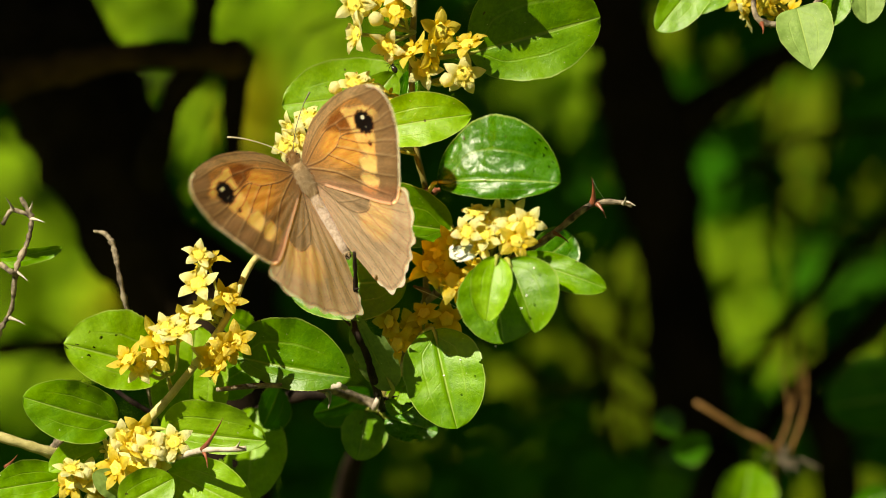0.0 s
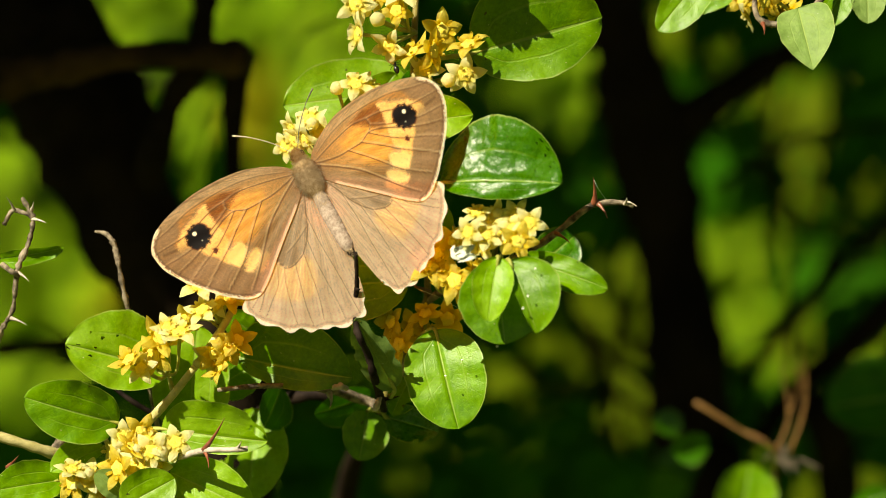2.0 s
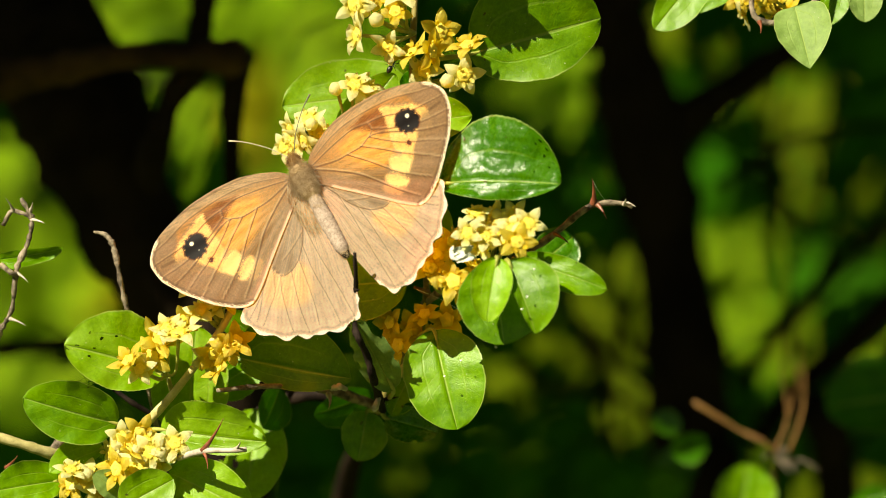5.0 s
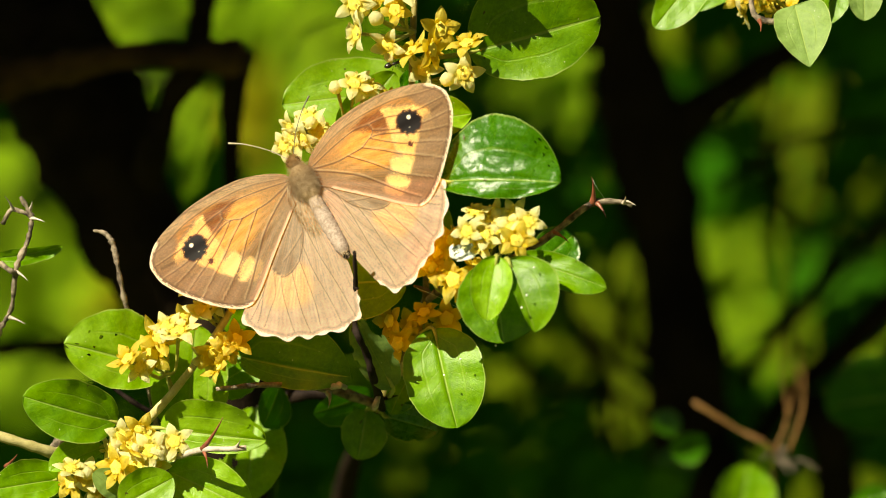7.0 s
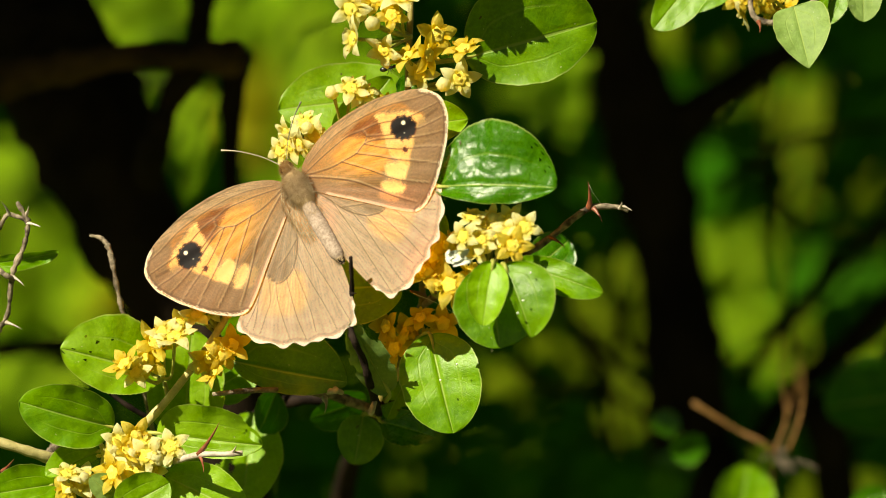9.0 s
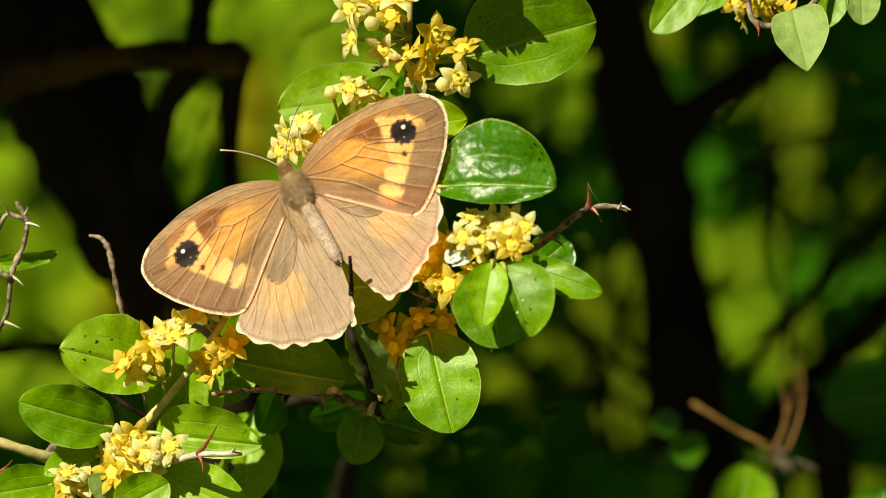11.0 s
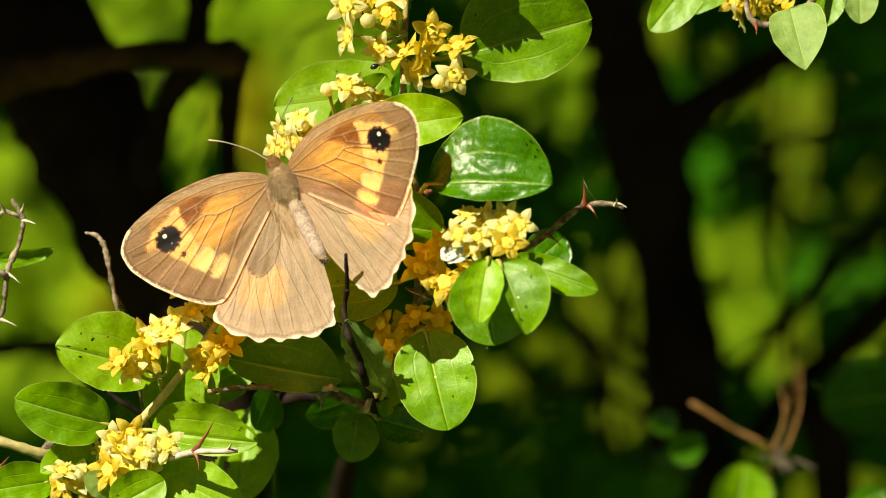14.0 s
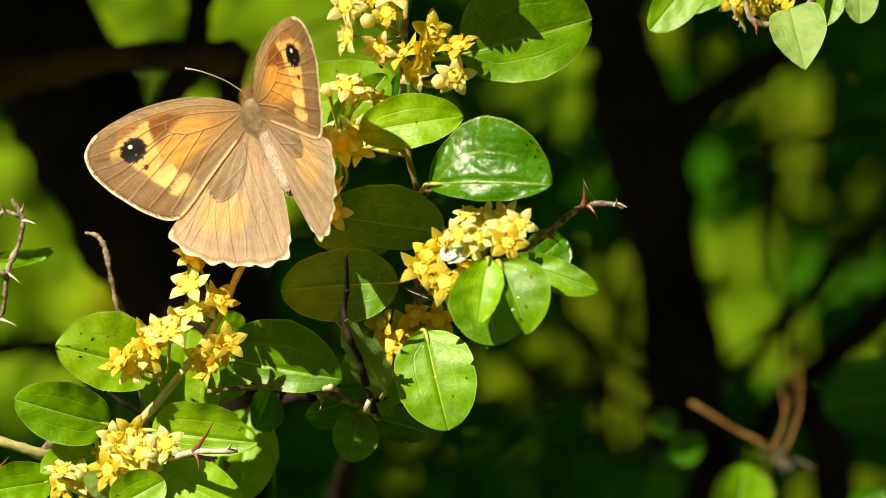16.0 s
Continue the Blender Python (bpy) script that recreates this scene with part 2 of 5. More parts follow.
def lathe(rows, sides=18):
    """Verts and faces of a round body along y: rows of (y, radius x, radius z, height)."""
    verts, faces = [], []
    for y, rx, rz, h in rows:
        for k in range(sides):
            t = 2 * math.pi * k / sides
            verts.append((rx * math.cos(t), y, h + rz * math.sin(t)))
    for i in range(len(rows) - 1):
        for k in range(sides):
            q = (k + 1) % sides
            faces.append((i * sides + k, i * sides + q, (i + 1) * sides + q, (i + 1) * sides + k))
    faces.append(tuple(range(sides)))
    faces.append(tuple(range((len(rows) - 1) * sides, len(rows) * sides))[::-1])
    return verts, faces


def rod(name, parent, path, radii, mat, sides=8, knobs=0.0, seed=0, label="", steps=5):
    """A twig, stalk or stem as a part; the path is in the world."""
    base = world_of(parent)
    verts, faces = tube([Vector(p) - base for p in path], radii, sides, knobs, seed, steps)
    return place(name, mesh_of(name, verts, faces, mat), parent, label)


def world_of(ob):
    p = Vector((0, 0, 0))
    while ob:
        p += ob.location
        ob = ob.parent
    return p


def thorn(parent, foot, tip, width, mat, label=""):
    """A curved spike."""
    foot, tip = Vector(foot), Vector(tip)
    bend = Vector((0.12, 0, 0.05)) * (tip - foot).length
    return rod("thorn", parent, [foot, foot.lerp(tip, 0.3) + bend * 0.3, foot.lerp(tip, 0.65) + bend * 0.3, tip],
               [width, width * 0.55, width * 0.3, width * 0.05], mat, 7, 0, 3, label, 4)


def leaf(branch, base, tip, wl, wr, roll=0.0, bow=0.04, cup=0.15, mat=None, bites=(), wave=0.02, point=1.0, skew=0.92, label="", seed=0, stalk=None):
    """An oval, three-nerved blade from base to tip; wl, wr: how far it reaches to either side of the midrib, in squares of the plan."""
    rnd = random.Random(seed + int(base[0] * 7 + base[1] * 3))
    o, e = at(*base), at(*tip)
    d = e - o
    length = d.length
    d.normalize()
    n = Vector((0, -1, 0))
    n = (n - d * n.dot(d)).normalized()
    s = d.cross(n)
    turn = Matrix.Rotation(radians(roll), 3, d)
    n, s = turn @ n, turn @ s
    scale = GRID * (1 + base[2] / REACH) / max(0.3, math.cos(radians(roll)))
    here = world_of(branch)
    nu, nv = (130, 52) if bites else (66, 24)
    verts, faces, uvs = [], [], []
    ph = rnd.uniform(0, 6.28)
    for i in range(nu + 1):
        u = i / nu
        us = u ** skew
        prof = max(0.0, 4 * us * (1 - us)) ** (0.56 + 0.25 * (point - 1) * u) * 1.02
        tooth = 1 + 0.011 * (abs(((u * 19) % 1) - 0.5) * 2 - 0.5) + 0.028 * math.sin(9 * u + ph) * math.sin(4 * u)
        for j in range(nv + 1):
            v = 2 * j / nv - 1
            tooth *= 1 + 0.006 * math.sin(31 * u + (5 if v > 0 else 2) + ph) if j in (0, nv // 2) else 1
            half = (wl if v < 0 else wr) * scale * prof * tooth
            lift = 1.5 * bow * length * 4 * u * (1 - u) + 1.5 * cup * half * v * v - 0.05 * half * math.exp(-(v / 0.07) ** 2)
            lift += wave * length * math.sin(7 * u + ph + 2 * v) * abs(v) ** 1.5
            lift += 0.012 * length * math.sin(23 * u - 3 * abs(v) + ph) * abs(v) * (1 - abs(v) * 0.5)
            verts.append(o + d * (length * u) + s * (half * v) + n * lift - here)
            uvs.append((u, (v + 1) / 2))
    for i in range(nu):
        for j in range(nv):
            u, v = (i + 0.5) / nu, 2 * (j + 0.5) / nv - 1
            if any((u - bu) ** 2 + (0.5 * (v - bv)) ** 2 < br * br * (1 + 0.25 * math.sin(5 * math.atan2(v - bv, u - bu + 1e-6) + ph)) for bu, bv, br in bites):
                continue
            k = i * (nv + 1) + j
            faces.append((k, k + 1, k + nv + 2, k + nv + 1))
    me = mesh_of("leaf", verts, faces, mat or M_LEAF)
    layer = me.uv_layers.new(name="blade")
    idx = np.empty(len(me.loops), dtype=np.int32)
    me.loops.foreach_get("vertex_index", idx)
    layer.data.foreach_set("uv", np.array(uvs)[idx].ravel())
    ob = place("leaf", me, branch, label)
    if stalk:
        path = [at(*stalk), at(*stalk).lerp(o, 0.5) + n * 0.0005, o, o + d * length * 0.25 - n * 0.0002]
        vs, fs = tube([p - here for p in path], [0.00045, 0.0004, 0.00035, 0.0001], 6)
        place("stalk", mesh_of("stalk", vs, fs, M_STALK), ob)
    return ob


def flower_meshes(name, mat, seed):
    """A five-pointed star of keeled, pointed sepals with small hooded petals between, and its fleshy disc; one unit across."""
    rnd = random.Random(seed)
    verts, faces = [], []
    cup = rnd.uniform(-0.45, 0.35)
    for k in range(5):
        a = 2 * math.pi * k / 5 + rnd.uniform(-0.1, 0.1)
        droop = rnd.uniform(-0.20, 0.12)
        x, y = Vector((math.cos(a), math.sin(a), 0)), Vector((-math.sin(a), math.cos(a), 0))
        z = Vector((0, 0, 1))
        rows = []
        for r, half, lift, keel in ((0.10, 0.11, 0.00, 0.02), (0.24, 0.160, 0.03, 0.03), (0.37, 0.140, 0.05, 0.05), (0.48, 0.082, 0.03 - droop * 0.5, 0.04), (0.57, 0.010, -droop, 0.0)):
            lift += cup * r * r
            rows.append([x * r + y * half * v + z * (lift + keel * (1 - abs(v))) for v in (-1, -0.5, 0, 0.5, 1)])
        o = len(verts)
        verts += [p for row in rows for p in row]
        for i in range(4):
            for j in range(4):
                q = o + i * 5 + j
                faces.append((q, q + 1, q + 6, q + 5))
        # petal between two sepals
        b = a + math.pi / 5
        x, y = Vector((math.cos(b), math.sin(b), 0)), Vector((-math.sin(b), math.cos(b), 0))
        o = len(verts)
        for r, half, lift in ((0.15, 0.025, 0.05), (0.23, 0.050, 0.10), (0.28, 0.042, 0.145), (0.27, 0.018, 0.17)):
            verts += [x * r - y * half + z * lift, x * (r + 0.03) + z * (lift + 0.01), x * r + y * half + z * lift]
        for i in range(3):
            for j in range(2):
                q = o + i * 3 + j
                faces.append((q, q + 1, q + 4, q + 3))
    star = mesh_of(name, verts, faces, mat)
    dv, df = [], []
    for i, (r, h) in enumerate(((0.19, 0.02), (0.18, 0.05), (0.12, 0.065), (0.05, 0.06), (0.02, 0.10))):
        for k in range(10):
            t = 2 * math.pi * k / 10
            rr = r * (1 + 0.12 * math.cos(5 * t))
            dv.append((rr * math.cos(t), rr * math.sin(t), h))
    for i in range(4):
        for k in range(10):
            df.append((i * 10 + k, i * 10 + (k + 1) % 10, i * 10 + 10 + (k + 1) % 10, i * 10 + 10 + k))
    df.append(tuple(range(40, 50)))
    return star, mesh_of("disc", dv, df, M_DISC)


FLOWERS = [flower_meshes("flower", M_SEPAL, s) for s in range(8)] + [flower_meshes("flower", M_SEPAL_PALE, s) for s in range(8, 16)]


def bud_mesh():
    v, f = [], []
    for i in range(7):
        t = math.pi * i / 6
        for k in range(10):
            a = 2 * math.pi * k / 10
            r = 0.5 * math.sin(t) * (1 + 0.06 * math.cos(5 * a))
            v.append((r * math.cos(a), r * math.sin(a), 0.5 - 0.56 * math.cos(t)))
    for i in range(6):
        for k in range(10):
            f.append((i * 10 + k, i * 10 + (k + 1) % 10, i * 10 + 10 + (k + 1) % 10, i * 10 + 10 + k))
    return mesh_of("bud", v, f, M_SEPAL_PALE)


BUD = bud_mesh()


def bloom(branch, node, spots, size=56, pale=0.4, face=(0.0, -1.0, 0.35), spread=1.0, seed=0, buds=(), depth=0.0):
    """A cluster of star flowers on thin stalks out of one node of the twig."""
    rnd = random.Random(seed)
    here = world_of(branch)
    foot = at(*node)
    for i, spot in enumerate(list(spots) + list(buds)):
        is_bud = i >= len(spots)
        w = depth + (spot[2] if len(spot) > 2 else rnd.uniform(-0.0025, 0.0025))
        p = at(spot[0], spot[1], w)
        out = p - foot
        out = out.normalized() if out.length > 1e-6 else Vector((0, 0, 1))
        way = (Vector(face).normalized() * 0.9 + out * 0.75 + Vector([rnd.uniform(-1, 1) for _ in range(3)]) * spread * 0.95).normalized()
        big = (size * rnd.uniform(1.00, 1.36) if not is_bud else size * 0.45) * GRID
        star, disc = FLOWERS[(rnd.randrange(8) + 8) if rnd.random() < pale else rnd.randrange(8)]
        ob = place("bud" if is_bud else "flower", BUD if is_bud else star, branch)
        ob.rotation_mode = "QUATERNION"
        ob.rotation_quaternion = way.to_track_quat("Z", "Y") @ Euler((0, 0, rnd.uniform(0, 6.28))).to_quaternion()
        ob.location = p - here
        ob.scale = (big, big, big)
        if not is_bud:
            place("disc", disc, ob)
        back = p - way * big * (0.05 if not is_bud else 0.0)
        mid = back.lerp(foot, 0.5) - way * big * 0.35 + Vector((0, 0.0008, -0.0003))
        rod("stalk", branch, [foot, mid, back], [0.00028, 0.00024, 0.00030], M_STALK, 6, 0, i)
    return foot


# ---- ground and distance ----
def ground():
    rings, spokes = [0, 0.5, 1, 2, 4, 8, 16, 40, 120, 500, 2000], 48
    verts, faces = [(0, 0, 0)], []
    for r in rings[1:]:
        for k in range(spokes):
            t = 2 * math.pi * k / spokes
            x, y = r * math.cos(t), r * math.sin(t)
            verts.append((x, y, 0.04 * noise.noise((x * 0.7, y * 0.7, 0)) if r < 40 else 0))
    for k in range(spokes):
        faces.append((0, 1 + k, 1 + (k + 1) % spokes))
    for i in range(len(rings) - 2):
        for k in range(spokes):
            a, b = 1 + i * spokes + k, 1 + i * spokes + (k + 1) % spokes
            faces.append((a, a + spokes, b + spokes, b))
    tagged(new("ground", mesh_of("ground", verts, faces, M_GROUND)), "dull green meadow ground under the shrubs", "ground", kind="structure")


def leaf_cloud(spots, size, rnd, droop=0.3, sunward=False):
    """Verts and faces of many small folded leaves at the given places."""
    verts, faces = [], []
    for p in spots:
        q = Euler((rnd.uniform(-1.1, 1.1) - 0.6, rnd.uniform(-0.9, 0.9), rnd.uniform(0, 6.28))).to_matrix()
        if sunward:
            q = (-SUN_WAY).to_track_quat("Z", "Y").to_matrix() @ Euler((rnd.gauss(0, 0.35), rnd.gauss(0, 0.35), rnd.uniform(0, 6.28))).to_matrix()
        l = size * rnd.uniform(0.6, 1.3)
        o = len(verts)
        for x, y, z in ((0, 0, 0), (0.28, 0.25, 0.06), (0.30, 0.6, 0.04), (0, 1, -droop * 0.3), (-0.30, 0.6, 0.04), (-0.28, 0.25, 0.06), (0, 0.5, 0)):
            verts.append(p + q @ (Vector((x, y - 0.5, z)) * l))
        for k in range(6):
            faces.append((o + 6, o + k, o + (k + 1) % 6))
    return verts, faces


def foliage(name, blobs, per, size, mat, label, category, seed, parent=None):
    """A leafy mass: blobs are (centre, (rx, ry, rz)); per: leaves in a blob of unit size."""
    rnd = random.Random(seed)
    spots = []
    for c, r in blobs:
        for _ in range(per):
            v = Vector((rnd.gauss(0, 1), rnd.gauss(0, 1), rnd.gauss(0, 1))).normalized() * rnd.random() ** 0.4
            spots.append(Vector(c) + Vector((v.x * r[0], v.y * r[1], v.z * r[2])))
    verts, faces = leaf_cloud(spots, size, rnd)
    me = mesh_of(name, verts, faces, mat, False)
    if parent:
        me.transform(Matrix.Translation(-world_of(parent)))
        return tagged(place(name, me, parent, label), kind="stuff")
    return tagged(new(name, me), label, category, kind="stuff")


def blob(a, b, w, ra, rb, rw):
    """A blob of foliage on the plan: half sizes in squares, half depth in metres."""
    k = GRID * (1 + w / REACH)
    return at(a, b, w), (ra * k, rw, rb * k)


ground()

# the sunlit bank of leaves that closes the view
rnd_bank = random.Random(5)
bank = thing("bank", Vector((0, 5.5, 0)), "sunlit bank of yellow-green leaves behind the thicket", "hedge", kind="stuff")
spots = [Vector((rnd_bank.uniform(-1.6, 1.6), 5.2 + rnd_bank.uniform(-0.12, 0.12), rnd_bank.uniform(0.0, 2.4))) for i in range(20000)]
for i in range(12000):
    x = rnd_bank.uniform(-5, 5)
    top = 2.5 + 0.7 * noise.noise((x * 0.8, 3.1, 0)) - 0.03 * x * x
    z = rnd_bank.uniform(0, max(0.4, top))
    spots.append(Vector((x, 5.35 + 0.02 * x * x + 0.5 * noise.noise((x * 0.7, z * 0.7, 5)) + rnd_bank.uniform(-0.2, 0.3) + (0.35 if abs(x) < 1.6 else 0), z)))
vs, fs = leaf_cloud([p - Vector((0, 5.5, 0)) for p in spots], 0.075, rnd_bank, sunward=True)
tagged(place("foliage", mesh_of("foliage", vs, fs, M_BANK, False), bank), kind="stuff")
vs, fs = [], []
for i in range(25):
    for j in range(21):
        x, z = -5 + 10 * i / 24, (2.3 + 0.7 * noise.noise((i * 0.33, 3.1, 0)) - 0.0052 * (i - 12) ** 2) * j / 20
        vs.append((x, 0.55 + 0.02 * x * x + 0.2 * noise.noise((x * 1.3, z * 1.3, 2)) + 0.15 * z, z))
for i in range(24):
    for j in range(20):
        k = i * 21 + j
        fs.append((k, k + 21, k + 22, k + 1))
place("slope", mesh_of("slope", vs, fs, M_GROUND), bank)


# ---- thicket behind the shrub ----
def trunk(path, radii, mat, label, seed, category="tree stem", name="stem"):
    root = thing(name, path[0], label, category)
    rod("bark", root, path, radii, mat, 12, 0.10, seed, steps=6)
    return root


def k_at(w):
    return GRID * (1 + w / REACH)


W1 = 0.34
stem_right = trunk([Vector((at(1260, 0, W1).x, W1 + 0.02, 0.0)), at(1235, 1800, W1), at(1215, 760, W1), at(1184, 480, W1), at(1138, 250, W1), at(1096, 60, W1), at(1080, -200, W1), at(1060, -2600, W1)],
                   [90 * k_at(W1), 82 * k_at(W1), 76 * k_at(W1), 64 * k_at(W1), 80 * k_at(W1), 56 * k_at(W1), 52 * k_at(W1), 40 * k_at(W1)], M_SHADEBARK, "dark shaded stem of a thicket shrub, out of focus", 1)
rod("limb", stem_right, [at(1160, 260, W1), at(1240, 190, W1), at(1330, 130, W1), at(1420, 60, W1), at(1500, -120, W1)], [45 * k_at(W1), 34 * k_at(W1), 28 * k_at(W1), 24 * k_at(W1), 12 * k_at(W1)], M_SHADEBARK, 10, 0.1, 2)
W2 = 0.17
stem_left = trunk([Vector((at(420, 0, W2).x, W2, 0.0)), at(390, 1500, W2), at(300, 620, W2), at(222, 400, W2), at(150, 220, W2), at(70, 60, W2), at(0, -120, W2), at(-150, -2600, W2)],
                  [120 * k_at(W2), 110 * k_at(W2), 64 * k_at(W2), 98 * k_at(W2), 124 * k_at(W2), 112 * k_at(W2), 100 * k_at(W2), 50 * k_at(W2)], M_SHADEBARK, "thick dark slanting shrub trunk in deep shade", 3)
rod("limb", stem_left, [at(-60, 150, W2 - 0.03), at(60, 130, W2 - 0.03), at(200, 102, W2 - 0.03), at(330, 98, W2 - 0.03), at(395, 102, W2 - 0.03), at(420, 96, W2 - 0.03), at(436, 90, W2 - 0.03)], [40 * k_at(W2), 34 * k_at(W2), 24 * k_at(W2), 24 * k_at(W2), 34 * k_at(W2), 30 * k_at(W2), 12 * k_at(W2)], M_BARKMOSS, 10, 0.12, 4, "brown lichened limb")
rod("limb", stem_left, [at(362, -60, W2 - 0.02), at(350, 40, W2 - 0.02), at(340, 110, W2 - 0.02), at(310, 155, W2 - 0.02), at(288, 200, W2 - 0.02), at(268, 260, W2 - 0.02), at(245, 340, W2)], [20 * k_at(W2), 22 * k_at(W2), 28 * k_at(W2), 22 * k_at(W2), 20 * k_at(W2), 28 * k_at(W2), 34 * k_at(W2)], M_SHADEBARK, 10, 0.12, 5)
rod("limb", stem_left, [at(415, 90, W2 - 0.02), at(408, 160, W2 - 0.02), at(404, 260, W2 - 0.02), at(408, 420, W2 - 0.02)], [30 * k_at(W2), 24 * k_at(W2), 16 * k_at(W2), 13 * k_at(W2)], M_SHADEBARK, 10, 0.1, 6)

# thin shaded twigs of the thicket
thicket = thing("thicket", Vector((0.10, 0.55, 0.0)), "shaded thicket of dark green leaves and thin twigs, out of focus", "shrub")
W3 = 0.36
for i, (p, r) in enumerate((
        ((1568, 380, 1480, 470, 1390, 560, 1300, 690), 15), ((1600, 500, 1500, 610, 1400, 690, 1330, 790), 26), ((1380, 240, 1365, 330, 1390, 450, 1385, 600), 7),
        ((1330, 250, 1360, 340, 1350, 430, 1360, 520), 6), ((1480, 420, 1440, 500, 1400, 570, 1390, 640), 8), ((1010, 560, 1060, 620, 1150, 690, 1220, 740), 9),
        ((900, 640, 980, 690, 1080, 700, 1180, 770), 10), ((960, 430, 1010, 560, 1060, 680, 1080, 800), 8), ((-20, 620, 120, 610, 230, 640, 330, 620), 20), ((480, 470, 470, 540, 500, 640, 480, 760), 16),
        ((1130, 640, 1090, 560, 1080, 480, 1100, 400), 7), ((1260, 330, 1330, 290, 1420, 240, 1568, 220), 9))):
    rod("twig", thicket, [at(p[k], p[k + 1], W3) for k in (0, 2, 4, 6)], [r * k_at(W3), r * 0.8 * k_at(W3)], M_SHADEBARK, 8, 0.1, 40 + i)
rod("twig", thicket, [Vector((0.10, 0.55, 0)), at(1500, 2000, 0.5), at(1480, 900, W3), at(1400, 690, W3)], [0.012, 0.01, 0.006, 0.004], M_SHADEBARK, 8, 0.1, 60)

# holes in the thicket through which the sunlit bank shows: middle, half width, half height on the plan
GAPS = [(255, 0, 128, 96, 1), (505, 70, 110, 130, 1), (505, 250, 95, 120, 1), (620, 120, 90, 90, 0.9), (345, 225, 40, 76, 1), (272, 152, 28, 32, 1), (0, 350, 52, 72, 1), (58, 378, 44, 40, 1), (80, 440, 75, 40, 0.85), (90, 520, 130, 100, 1), (40, 690, 95, 75, 1),
        (20, 600, 60, 40, 0.7), (990, 140, 42, 84, 0.97), (925, 160, 45, 60, 0.9), (1205, 90, 70, 78, 0.95), (1390, 218, 58, 84, 0.95), (1440, 185, 36, 50, 0.4), (1252, 350, 44, 88, 0.9), (1310, 530, 76, 122, 1), (1272, 440, 46, 62, 0.95), (1350, 440, 34, 60, 0.7), (1415, 375, 40, 58, 0.7),
        (1512, 370, 44, 70, 0.55), (1425, 485, 38, 52, 0.8), (1475, 525, 28, 26, 0.8), (1440, 572, 32, 20, 0.6), (1425, 618, 48, 34, 0.85), (1545, 640, 46, 46, 0.6), (1095, 530, 36, 90, 0.95), (1120, 612, 36, 50, 1), (1035, 590, 36, 70, 0.85), (985, 612, 34, 44, 0.5), (1080, 670, 42, 24, 0.95),
        (1100, 742, 46, 34, 0.9), (880, 690, 36, 40, 0.9), (870, 770, 14, 12, 0.6), (745, 790, 24, 24, 0.6), (700, 850, 26, 14, 0.5), (1370, 660, 34, 40, 0.65), (1500, 872, 90, 40, 0.75), (1290, 690, 60, 40, 0.4), (1530, 500, 40, 60, 0.5)]
rnd_shade = random.Random(11)
spots = []
for _ in range(6000):
    a, b, w = rnd_shade.uniform(-150, 1720), rnd_shade.uniform(-150, 1030), rnd_shade.uniform(0.38, 0.85)
    edge = rnd_shade.uniform(0.8, 1.15)
    if not any(((a - ga) / (ra + 22)) ** 2 + ((b - gb) / (rb + 20)) ** 2 < edge and rnd_shade.random() < opens ** 0.55 for ga, gb, ra, rb, opens in GAPS):
        spots.append(at(a, b, w) - thicket.location)
for _ in range(5000):
    t, h = rnd_shade.uniform(0, 6.283), rnd_shade.random()
    r = (0.25 + 0.5 * math.sin(math.pi * min(1, 0.15 + 0.6 * h))) * rnd_shade.random() ** 0.5
    spots.append(Vector((0.9 * r * math.cos(t), 0.72 + 0.5 * r * math.sin(t), 0.05 + 1.02 * h)) - thicket.location)
vs, fs = leaf_cloud(spots, 0.014, rnd_shade)
tagged(place("foliage", mesh_of("foliage", vs, fs, M_SHADELEAF, False), thicket), kind="stuff")
foliage("golden_foliage", [blob(1378, 225, 4.45, 50, 80, 0.05), blob(440, 205, 4.45, 26, 60, 0.05), blob(1010, 560, 4.45, 30, 40, 0.05), blob(195, 530, 4.45, 10, 18, 0.05)], 330, 0.05, M_BANKGOLD, "yellowing leaves", "hedge", 12, bank)
foliage("shade_foliage", [blob(1250, 330, 4.3, 46, 78, 0.1), blob(1535, 190, 4.3, 60, 100, 0.1), blob(1425, 495, 4.3, 40, 60, 0.1), blob(1205, 135, 4.3, 60, 34, 0.1), blob(1300, 705, 4.3, 60, 36, 0.1), blob(1530, 500, 4.3, 46, 70, 0.1),
                         blob(1330, 345, 4.3, 34, 44, 0.1), blob(1010, 360, 4.3, 44, 66, 0.1), blob(1460, 120, 4.3, 60, 60, 0.1)], 420, 0.05, M_DEEPSHADE, "leaves coloured the deep green of shade", "hedge", 13, bank)
foliage("olive_foliage", [blob(1095, 540, 4.3, 44, 100, 0.1), blob(1030, 590, 4.3, 44, 90, 0.1), blob(965, 620, 4.3, 60, 62, 0.1), blob(1090, 710, 4.3, 60, 70, 0.1), blob(885, 695, 4.3, 50, 50, 0.1), blob(745, 800, 4.3, 50, 50, 0.1), blob(1415, 375, 4.3, 44, 64, 0.1), blob(1510, 370, 4.3, 48, 80, 0.1),
                          blob(1425, 618, 4.3, 50, 36, 0.1), blob(1205, 75, 4.3, 70, 50, 0.1), blob(1440, 190, 4.3, 44, 60, 0.1), blob(1500, 872, 4.3, 90, 44, 0.1)], 420, 0.05, M_OLIVE, "dull olive leaves", "hedge", 14, bank)

